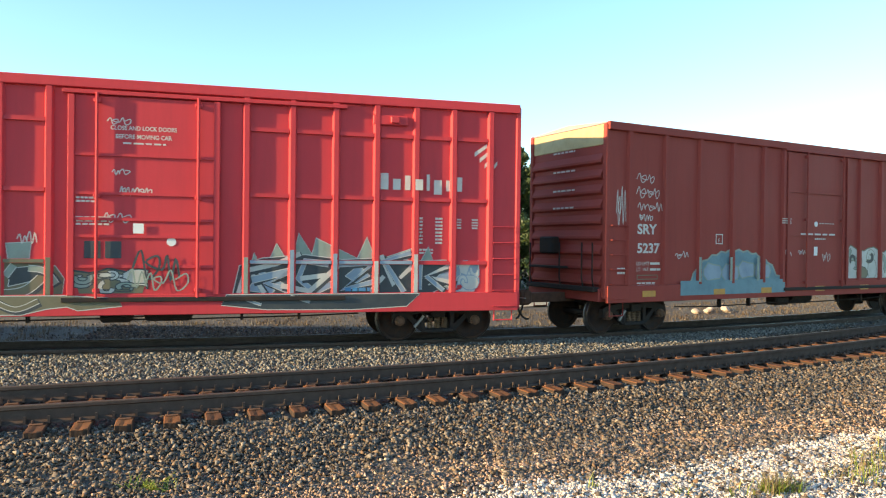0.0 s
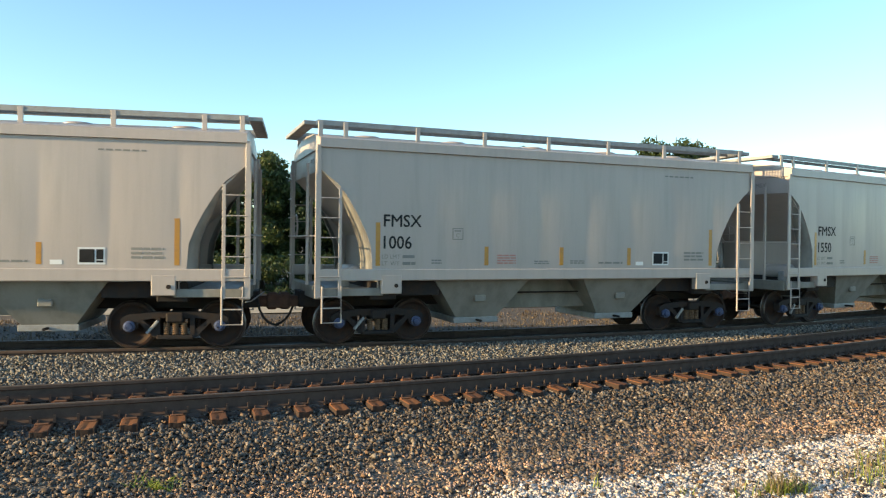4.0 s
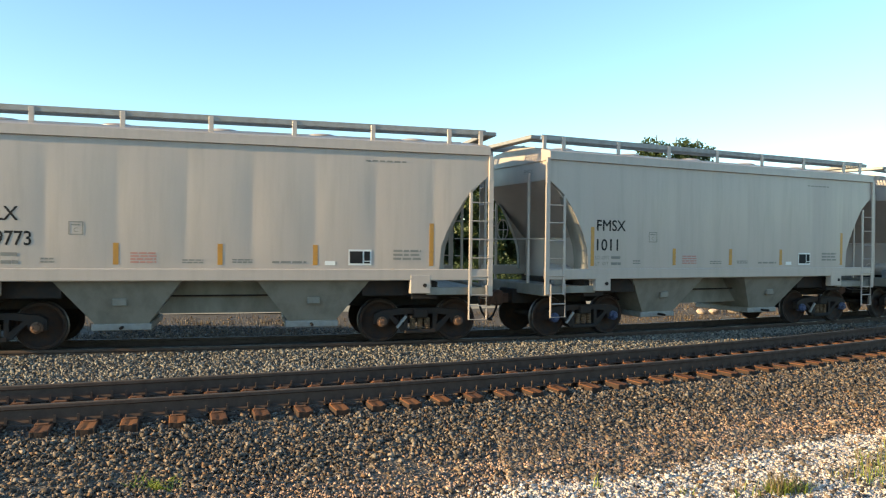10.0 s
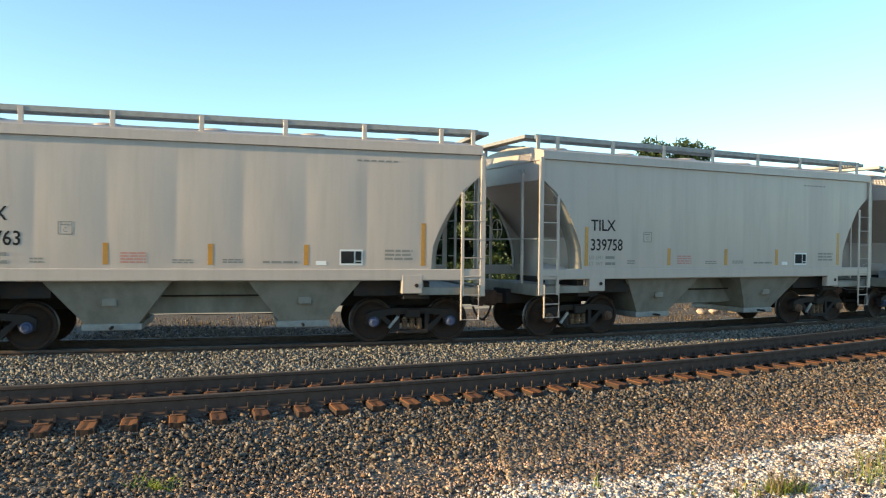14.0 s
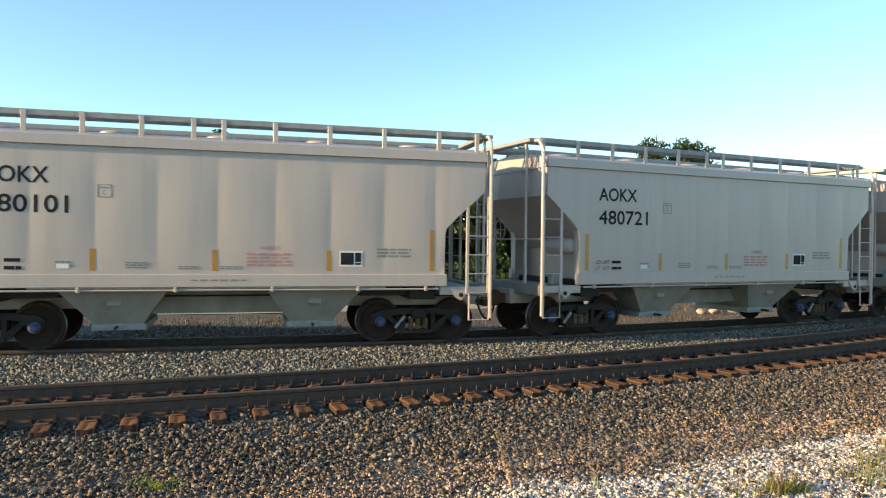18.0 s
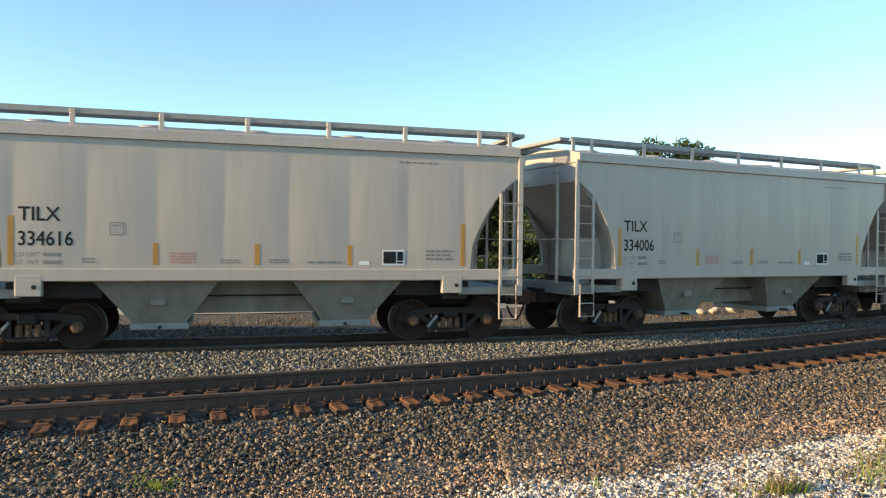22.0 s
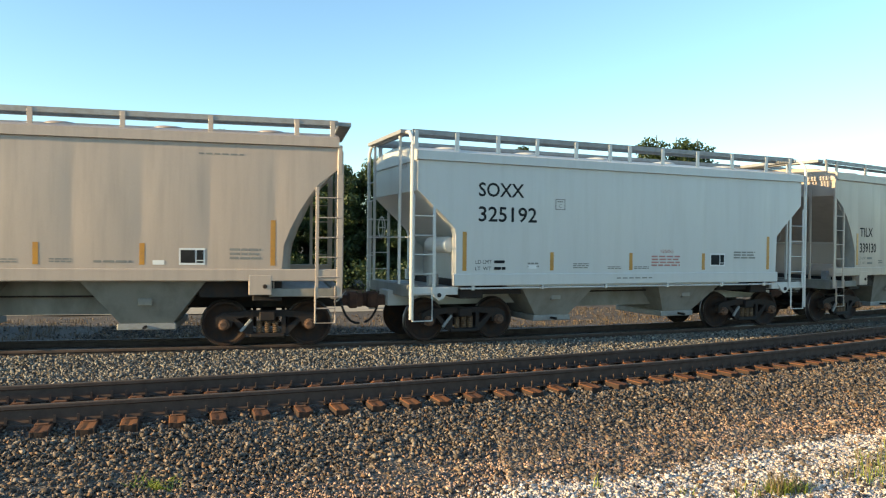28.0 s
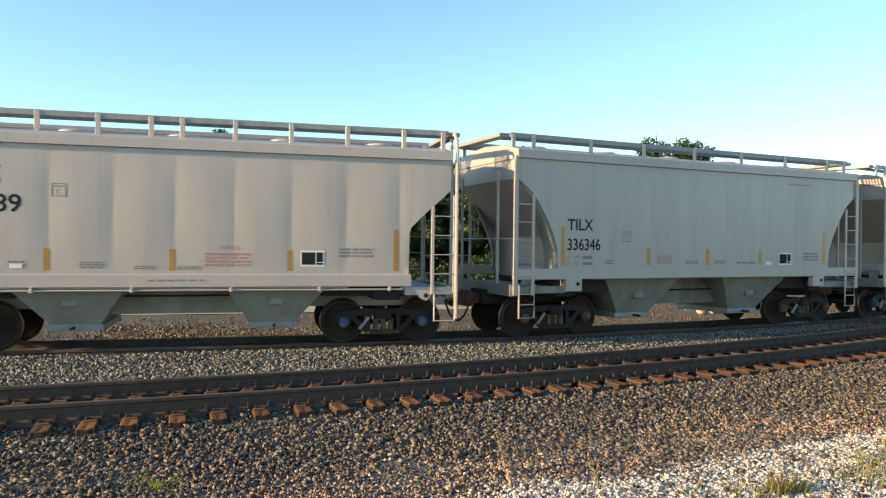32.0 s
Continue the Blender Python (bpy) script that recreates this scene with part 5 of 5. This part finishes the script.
    for i, (x, z, w, h, rows) in enumerate(((5.6, 2.2, 0.16, 0.62, 8), (6.05, 2.2, 0.16, 0.62, 8), (6.55, 2.55, 0.1, 0.25, 4), (6.9, 2.55, 0.14, 0.25, 4), (5.6, 1.98, 0.4, 0.14, 2), (-6.9, 2.08, 0.55, 0.07, 1), (-6.9, 1.95, 0.55, 0.07, 1))):
        put_flat(car, "small_print", bars_mesh(rows, w, h, 2, 60 + i), WHITE_INK, x, z, y)
    put_flat(car, "plate_mark", frame_mesh(0.25, 0.25, 0.02), WHITE_INK, -4.3, 2.52, y)
    put_flat(car, "lettering", text_mesh("F", 0.09), WHITE_INK, -4.2, 2.57, y)
    put_flat(car, "small_print", one_box(0, 0.52, -0.004, 0, 0, 0.09), SPRAY_OLIVE, -6.9, 1.32, y)
    # angular piece: pale green crown, dark ground, blue and white letters
    slate = [SPRAY_PALE, SPRAY_WHITE, SPRAY_BLUE, SPRAY_DARK, SPRAY_TEAL]
    crown = [[(1.95, 1.3), (2.15, 2.0), (2.35, 1.5)], [(2.4, 1.7), (2.6, 2.2), (2.9, 1.7)], [(2.9, 1.7), (3.06, 2.42), (3.45, 1.8)], [(3.3, 1.8), (3.42, 2.32), (4.5, 1.8)],
             [(4.25, 1.75), (4.52, 2.36), (4.75, 1.75)], [(4.75, 1.85), (5.55, 2.12), (5.3, 1.6)], [(5.6, 1.6), (5.9, 2.16), (6.05, 1.7)], [(5.7, 1.25), (6.5, 1.92), (6.35, 1.2)]]
    ground_ = [(1.72, 1.12), (1.85, 1.72), (2.3, 1.88), (3.2, 1.96), (4.0, 1.86), (4.8, 1.9), (5.6, 1.84), (6.3, 1.86), (6.55, 1.4), (6.0, 1.13)]
    wedges = [[(2.0, 1.2), (2.3, 1.62), (2.75, 1.35), (2.5, 1.13)], [(4.05, 1.5), (4.35, 1.75), (4.6, 1.5), (4.3, 1.35)], [(5.9, 1.3), (6.35, 1.7), (6.5, 1.45)]]
    lettered(car, y - 0.0005, [(0, o) for o in crown] + [(3, ground_)] + [(2, o) for o in wedges],
             [(1, 0.09, [(1.84, 1.14), (1.98, 1.76), (2.36, 1.14)]), (2, 0.15, [(2.1, 1.42), (2.92, 1.62), (2.4, 1.36), (2.95, 1.16)]), (1, 0.09, [(2.0, 1.62), (2.6, 1.76), (3.1, 1.98)]),
              (2, 0.13, [(3.7, 1.76), (3.2, 1.82), (3.06, 1.46), (3.4, 1.15), (3.78, 1.34)]), (1, 0.09, [(3.1, 1.45), (3.64, 1.52)]), (1, 0.10, [(2.7, 1.3), (3.3, 1.18), (3.9, 1.72)]),
              (2, 0.13, [(3.9, 1.76), (4.62, 1.74), (4.0, 1.22), (4.85, 1.42)]), (1, 0.10, [(4.83, 1.96), (5.1, 1.32), (5.6, 1.78)]), (2, 0.11, [(5.5, 2.02), (4.9, 1.84), (5.35, 1.15)]),
              (1, 0.08, [(4.9, 1.5), (4.6, 1.16)]), (2, 0.13, [(5.7, 1.8), (5.68, 1.2)]), (1, 0.10, [(6.45, 1.76), (5.85, 1.5), (6.52, 1.34)]), (2, 0.09, [(5.85, 1.5), (6.25, 1.18)])],
             slate, "angular black, blue and white spray painted piece with a pale green crown", False)
    put_flat(car, "blue_tag", bars_mesh(1, 0.55, 0.14, 3, 7), SPRAY_SKY, 4.05, 1.14, y - 0.03, "small bright blue tag")
    # rounded piece: olive ground, dark hollows, pale letters edged in white
    olive = [SPRAY_OLIVE, SPRAY_WHITE, SPRAY_PALE, SPRAY_DARK]
    base = [(-6.32, 1.13), (-6.25, 1.5), (-6.0, 1.72), (-5.2, 1.78), (-3.6, 1.8), (-2.0, 1.8), (-1.62, 1.7), (-1.46, 1.45), (-1.5, 1.13)]
    horse = [(-6.1, 1.93), (-5.7, 2.43), (-5.35, 2.2), (-5.1, 2.02), (-5.2, 1.8), (-5.66, 1.86), (-5.9, 1.9)]
    block = [(-2.45, 1.82), (-2.5, 2.14), (-2.05, 2.17), (-2.08, 1.84)]
    hollows = [[(-5.95, 1.3), (-5.95, 1.62), (-5.6, 1.66), (-5.5, 1.4)], [(-4.45, 1.15), (-4.5, 1.6), (-4.0, 1.74), (-3.85, 1.45), (-4.1, 1.15)], [(-3.3, 1.4), (-3.25, 1.72), (-2.85, 1.74), (-2.75, 1.5)],
               [(-2.45, 1.3), (-2.4, 1.66), (-2.0, 1.7), (-1.85, 1.45)]]
    ring = [(-4.0 + 0.34 * math.cos(k * 0.7), 1.47 + 0.27 * math.sin(k * 0.7)) for k in range(10)]
    disc = [(-3.75 + 0.17 * math.cos(k * 0.785), 2.0 + 0.14 * math.sin(k * 0.785)) for k in range(8)]
    lettered(car, y - 0.0005, [(0, base), (2, horse), (2, block)] + [(3, o) for o in hollows] + [(2, disc)],
             [(2, 0.15, [(-6.15, 1.35), (-5.9, 1.66), (-5.55, 1.62), (-5.4, 1.2)]), (2, 0.13, [(-4.9, 1.94), (-4.55, 2.1), (-4.1, 2.12), (-3.95, 1.9)]), (2, 0.14, [(-5.1, 1.2), (-4.95, 1.66), (-4.55, 1.72), (-4.62, 1.3)]),
              (2, 0.12, ring), (2, 0.13, [(-3.4, 1.88), (-3.05, 2.14), (-2.8, 2.22), (-2.85, 1.96), (-2.6, 1.9)]), (0, 0.18, [(-3.3, 1.55), (-2.9, 1.2), (-2.2, 1.2), (-1.75, 1.6)]),
              (2, 0.13, [(-2.35, 1.72), (-2.5, 1.5)]), (0, 0.12, [(-4.1, 1.2), (-3.85, 1.35), (-3.6, 1.2)]), (2, 0.10, [(-5.3, 1.2), (-5.0, 1.36), (-4.75, 1.18)]), (2, 0.12, [(-2.1, 1.66), (-1.8, 1.6), (-1.6, 1.35)])],
             olive, "rounded olive and pale green spray painted piece with dark hollows")
    # the paint runs over the posts, the ribs and the sill too
    for p in posts:
        if -6.3 < p < 6.4:
            f = one_box(p - 0.044, p + 0.044, -side - 0.079, -side - 0.0755, 1.14, 1.95 + 0.12 * math.sin(p * 5))
            part("sprayed_post_face", f, (SPRAY_WHITE, SPRAY_PALE, SPRAY_BLUE)[int(p * 7) % 3] if p > 0 else (SPRAY_OLIVE, SPRAY_PALE)[int(p * 7) % 2], car)
    for a, b in zip(posts, posts[1:]):
        if -6.3 < a < b < 6.4 and not a < 0 < b:
            part("sprayed_rib_face", one_box(a + 0.08, b - 0.08, -side - 0.059, -side - 0.0565, 1.765, 1.836), SPRAY_BLUE if a > 0 else SPRAY_OLIVE, car)
    ys = -side - 0.073
    sill = [(-6.3, 1.12), (-6.3, 0.98), (-5.3, 0.98), (-5.1, 0.86), (-4.95, 0.78), (-4.3, 0.76), (-3.4, 0.76), (-2.2, 0.75), (-1.75, 0.86), (-1.4, 0.9), (-1.2, 0.82), (-0.4, 0.9), (-0.45, 1.06), (-1.45, 1.12)]
    lettered(car, ys, [(0, sill)], [(0, 0.08, [(-5.9, 1.06), (-5.4, 1.02), (-5.0, 1.08)]), (0, 0.1, [(-4.2, 0.84), (-3.9, 1.0), (-3.5, 0.86)]), (0, 0.1, [(-2.7, 1.04), (-2.3, 0.86), (-1.9, 1.02)])],
             olive, "olive spray paint running down over the sill")
    lettered(car, ys, [(3, [(1.6, 1.12), (1.5, 0.9), (2.4, 0.8), (4.2, 0.78), (5.4, 0.84), (5.7, 1.12)])], [(2, 0.05, [(1.9, 1.05), (2.3, 0.9)]), (2, 0.05, [(2.9, 1.08), (3.3, 0.95)])], slate, "dark spray paint over the sill", False)
    sprayed(door, -1.3, 0.1, 1.16, 1.6, 9, olive, 3, yd, "olive spray paint on the door", 16, False)
    scribble(door, -0.2, 1.35, 1.2, 0.75, 12, SPRAY_DARK, yd - 0.04, 0.045)
    scribble(door, -0.3, 1.2, 1.4, 0.5, 13, SPRAY_PALE, yd - 0.042, 0.03)
    for i, (x, z, w, h) in enumerate(((-0.7, 4.52, 0.35, 0.16), (-0.6, 3.5, 0.35, 0.18), (-0.45, 3.1, 0.7, 0.2), (-0.75, 2.55, 0.6, 0.25))):
        scribble(door, x, z, w, h, 70 + i, WHITE_INK, yd - 0.002, 0.02)
    for i, (x, z, w, h) in enumerate(((-7.9, 3.4, 0.3, 0.5), (-6.8, 2.3, 0.5, 0.25), (-5.3, 2.15, 0.6, 0.2), (-3.6, 2.2, 0.5, 0.25), (-6.95, 1.45, 0.6, 0.35), (-2.3, 2.1, 0.5, 0.3))):
        scribble(car, x, z, w, h, 80 + i, WHITE_INK, y - 0.002, 0.02)
    sprayed(car, 6.35, 7.1, 1.15, 1.8, 19, [SPRAY_WHITE, PAINT_RED, SPRAY_WHITE, SPRAY_BLUE], 4, y, "pale spray painted lettering forms", 10, False)
    part("door_stop", one_box(4.62, 5.4, -side - 0.07, -side, 4.8, 5.02, 0.02), PAINT_RED, car)
    part("stop_block", one_box(5.0, 5.2, -side - 0.13, -side - 0.06, 4.84, 5.0, 0.02), PAINT_RED, car)
    return car


def brown_boxcar():
    posts = [-7.1, -5.88, -4.63, -3.36, -2.1, -1.25, 2.4, 3.5, 4.65, 5.84, 7.0]
    car = boxcar("oxide brown steel boxcar with white numbers and blue graffiti", PAINT_BROWN, 7.8, 0.82, 5.25, posts, (), 1.48, 4.7)
    side = 1.56
    y, yd = -side - 0.004, -side - 0.054
    door = sliding_door(car, PAINT_BROWN, -1.15, 1.75, 1.12, 4.98, side, (-0.3, 1.4), (3.85, 2.6))
    for s in (-1, 1):
        part("end_band", one_box(s * 7.8 - 0.02, s * 7.8 + 0.035, -1.46, 1.46, 4.7, 5.2, 0.01), CREAM, car, "cream painted band across the top of the end")
    for txt, z, h, w in (("SRY", 2.52, 0.26, 0.66), ("5237", 2.04, 0.26, 0.76)):
        put_flat(car, "lettering", text_mesh(txt, h, w, 0.03), WHITE_INK, -6.8, z, y, "white stencilled car number")
    for i, (word, z) in enumerate((("LD LMT", 1.74), ("LT  WT", 1.59))):
        put_flat(car, "lettering", text_mesh(word, 0.09), WHITE_INK, -6.82, z, y)
        put_flat(car, "small_print", bars_mesh(1, 0.35, 0.1, 1, i), WHITE_INK, -6.36, z - 0.01, y)
    put_flat(car, "plate_mark", frame_mesh(0.7, 0.12, 0.02), SPRAY_OLIVE, -6.8, 1.38, y)
    put_flat(car, "plate_mark", frame_mesh(0.27, 0.27, 0.025), WHITE_INK, -3.99, 2.3, y)
    put_flat(car, "lettering", text_mesh("F", 0.1), WHITE_INK, -3.89, 2.35, y)
    for i, (x, z, w, h, rows) in enumerate(((-6.8, 1.2, 0.6, 0.12, 2), (-7.45, 1.5, 0.25, 0.2, 2))):
        put_flat(car, "small_print", bars_mesh(rows, w, h, 3, 90 + i), WHITE_INK, x, z, y)
    for i, (x, z, w, h, rows) in enumerate(((-0.55, 2.58, 1.7, 0.09, 1), (-1.38, 2.9, 0.4, 0.18, 3), (0.1, 2.45, 0.5, 0.08, 1), (0.3, 2.93, 0.7, 0.04, 1))):
        put_flat(door, "small_print", bars_mesh(rows, w, h, 6, 95 + i), WHITE_INK, x, z, yd - 0.036)
    put_flat(door, "label_plate", one_box(0, 0.16, -0.004, 0, 0, 0.26), LABEL_WHITE, 0.12, 2.0, yd)
    at(part("round_label", lathe(bmesh.new(), [(0.08, -0.004), (0.08, 0.0)], 16), LABEL_WHITE, door), pose(0.2, yd, 2.93))
    for i, z in enumerate((4.6, 4.1, 3.6, 3.15)):
        at(part("small_print", bars_mesh(1, 0.9, 0.08, 5, 99 + i), WHITE_INK, car), pose(-7.905, 0.45, z, 0, 0, -90))
    part("brake_platform", one_box(-8.15, -7.82, -0.2, 1.2, 1.62, 1.68, 0.01), STEEL_DARK, car)
    part("hand_brake_housing", one_box(-8.1, -7.85, 0.2, 0.8, 2.0, 2.45, 0.04), STEEL_DARK, car)
    for yy in (-1.3, -0.9, 0.0, 1.3):
        part("end_handrail", tube(bmesh.new(), [(-7.95, yy, 1.1), (-8.02, yy, 1.4), (-8.02, yy, 2.3)], 0.02, 6), STEEL_DARK, car)
    part("end_crossover", one_box(-8.08, -7.85, -1.4, 1.4, 1.08, 1.2, 0.02), STEEL_DARK, car)
    # cloud shaped blue piece low on the side, over the posts
    bm = bmesh.new()
    cloud = [(-5.35, 1.02)]
    for i in range(25):
        f = i / 24
        h = 1.35 + 0.75 * max(0, math.sin(math.pi * min(1, max(0, (f - 0.12) / 0.8)))) ** 0.5
        cloud.append((-5.35 + 4.2 * f, h + 0.06 * abs(math.sin(i * 1.57)) + (-0.3 if f < 0.1 else 0)))
    cloud.append((-1.15, 1.02))
    patch(bm, cloud, y, 0)
    ribbon(bm, cloud[1:-1], 0.05, y - 0.002, 2)
    for k, (a, b) in enumerate(((-4.1, 1.55), (-3.4, 1.52), (-2.75, 1.6), (-2.1, 1.56))):
        o = [(a + 0.36 * math.cos(t * 0.698), b + 0.24 * math.sin(t * 0.698) * (1 + 0.2 * math.sin(t * 2.5))) for t in range(9)]
        patch(bm, o, y - 0.004, 1)
        ribbon(bm, o + o[:1], 0.035, y - 0.006, 2)
    g = part("graffiti", bm, SPRAY_TEAL, car, "cloud shaped grey blue spray painted piece")
    for m in (SPRAY_BLUE, SPRAY_PALE, SPRAY_DARK):
        g.data.materials.append(m)
    part("sprayed_sill_face", one_box(-5.35, -1.2, -side - 0.074, -side - 0.071, 0.95, 1.33), SPRAY_TEAL, car)
    for p in (-4.64, -3.45, -2.36):
        part("sprayed_post_face", one_box(p - 0.044, p + 0.044, -side - 0.079, -side - 0.0755, 1.3, 1.95), SPRAY_PALE, car)
    sprayed(car, 1.75, 4.6, 1.3, 2.2, 25, [SPRAY_WHITE, SPRAY_PALE, SPRAY_DARK, SPRAY_OLIVE], 5, y, "white bubble shaped spray painted piece", 10, False)
    for i, (x, z, w, h) in enumerate(((-6.85, 3.8, 0.55, 0.26), (-6.85, 3.42, 0.8, 0.3), (-6.8, 3.08, 0.8, 0.26), (-6.75, 2.84, 0.6, 0.2), (-7.5, 2.7, 0.35, 1.0), (-5.5, 1.9, 0.4, 0.2))):
        scribble(car, x, z, w, h, 110 + i, WHITE_INK, y - 0.002, 0.02)
    for i, (x, z, w, h) in enumerate(((-1.3, 1.9, 0.4, 0.3), (0.5, 1.8, 0.5, 0.3), (-0.6, 2.0, 0.3, 0.2))):
        scribble(door, x, z, w, h, 120 + i, WHITE_INK, yd - 0.002, 0.02)
    for x in (-6.45, -3.9, -2.0, 0.4, 2.6):
        part("reflector", one_box(x - 0.22, x + 0.22, -side - 0.077, -side - 0.0745, 0.95, 1.1), REFLECT, car, "amber reflective strip")
    return car


# ---------------------------------------------------------------- the train and its run
def run(t):
    """Metres that the train's reference car stands along the track at a time."""
    q = (t - 16) / 16
    return 0.956 + 155.637 * q + 4.607 * q * q + 0.468 * q ** 3


# kind, mark, number, place in the train
CONSIST = [("A", "FMSX", "1550", 128.695), ("A", "FMSX", "1006", 115.822), ("A", "FMSX", "1534", 102.995), ("A", "TILX", "339809", 90.135),
           ("A", "TILX", "339749", 77.313), ("A", "FMSX", "1011", 64.446), ("A", "TILX", "339773", 51.582), ("A", "FMSX", "1586", 38.769),
           ("A", "TILX", "339758", 25.924), ("A", "TILX", "339763", 13.039), ("B", "AOKX", "480251", 0.095), ("B", "AOKX", "480721", -12.898),
           ("B", "AOKX", "480101", -25.728), ("B", "AOKX", "480730", -38.678), ("A", "TILX", "334006", -51.555), ("A", "TILX", "334616", -64.472),
           ("B", "AOKX", "480119", -77.310), ("A", "TILX", "333870", -90.239), ("T", "TILX", "339130", -103.201), ("F", "SOXX", "325192", -115.997),
           ("T", "SOXX", "329369", -129.026), ("T", "TILX", "335871", -141.885), ("A", "TILX", "336346", -154.809), ("B", "AOKX", "480489", -167.719)]
TRAIN = []


def build_train():
    for car, place, half, caps, low in ((brown_boxcar(), 161.87, 6.4, CAP_RUST, 0), (red_boxcar(), 144.0, 6.25, CAP_RUST, 0)):
        sets = add_trucks(car, (-half, half), caps)
        TRAIN.append((car, place, half, sets))
    protos = {}
    for i, (kind, mark, number, place) in enumerate(CONSIST):
        blue = CAP_BLUE if mark in ("FMSX", "AOKX") or i % 4 == 1 else CAP_RUST
        key = (kind, blue.name)
        if key not in protos:
            paint, look_ = {"A": (PAINT_GREY, "grey covered hopper car with rounded end openings, weathered paint"), "T": (PAINT_TAN, "dusty tan grey covered hopper car with rounded end openings"),
                            "B": (PAINT_WHITE, "pale grey covered hopper car with straight cut ends, clean paint"), "F": (PAINT_FRESH, "clean off-white covered hopper car with straight cut ends")}[kind]
            p = hopper("A" if kind in "AT" else "B", paint, look_, blue)
            add_trucks(p, (-TRUCK, TRUCK), blue)
            protos[key] = p
        protos.setdefault("uses", []).append((key, mark, number, place))
    for key, mark, number, place in protos["uses"]:
        car = copy_thing(protos[key], pose(0, 0, 0))
        letter_hopper(car, "A" if key[0] in "AT" else "B", mark, number)
        if number == "329369":
            # overlapping outlined letters, a crown above and a short tag below
            for x, z, w, h, seed in ((-2.45, 2.14, 1.45, 0.5, 205), (-2.38, 2.2, 1.3, 0.36, 207), (-2.2, 2.1, 0.95, 0.5, 211), (-1.95, 2.6, 0.34, 0.14, 214),
                                     (-1.5, 1.82, 0.5, 0.3, 201), (-1.45, 1.78, 0.42, 0.42, 203)):
                scribble(car, x, z, w, h, seed, INK, None, 0.017)
        TRAIN.append((car, place, TRUCK, [c for c in car.children if c.name.startswith("wheelset")]))
    for key, p in protos.items():
        if key != "uses":
            for o in (*p.children_recursive, p):
                bpy.data.objects.remove(o)


def car_pose(s, half):
    a, _ = MAIN.point(s - half)
    b, _ = MAIN.point(s + half)
    d = b - a
    return Matrix.Translation((a + b) / 2) @ Matrix.Rotation(math.atan2(d.y, d.x), 4, "Z")


def motions():
    for car, place, half, sets in TRAIN:
        times = [0.5 * i for i in range(int(SECONDS * 2) + 1)]
        walk(car, [(t, car_pose(place + run(t), half)) for t in times])
        # the wheels turn while the car is before the camera
        shown = [f / FPS for f in range(int(SECONDS * FPS) + 1) if -24 < place + run(f / FPS) < 44]
        steps = sorted({0.0, *shown, SECONDS})
        first, last = shown[0], shown[-1]
        for ws in sets:
            at0 = ws.matrix_basis.translation.copy()
            walk(ws, [(t, Matrix.Translation(at0) @ Matrix.Rotation((run(min(max(t, first), last)) / WHEEL_R) % (2 * math.pi), 4, "Y")) for t in steps])


prepare_letters([(w, 0.0) for _k, mark, number, _p in CONSIST for w in (mark, number)] + [(mark, 0.0) for mark in ("FMSX", "TILX", "AOKX", "SOXX")]
                + [(w, 0.0) for w in ("LD LMT", "LT  WT", "C", "F", "WARNING")] + [(w, 0.02) for w in ("SR", "Y", "93", "21", "CLOSE AND LOCK DOORS", "BEFORE MOVING CAR")]
                + [(w, 0.03) for w in ("SRY", "5237")])
build_ground()
build_plants()
build_train()
build_road()
build_track(NEAR, "near_track", "railway track with brown rails on orange rust stained ties", TIE_WOOD, (-22, 60), 0.583, 0.0, 420)
build_track(MAIN, "main_track", "dark railway track bedded deep in grey ballast", DARK_TIE, (-40, 74), 0.52, -0.06, 420, 0.03)
build_ballast()
motions()
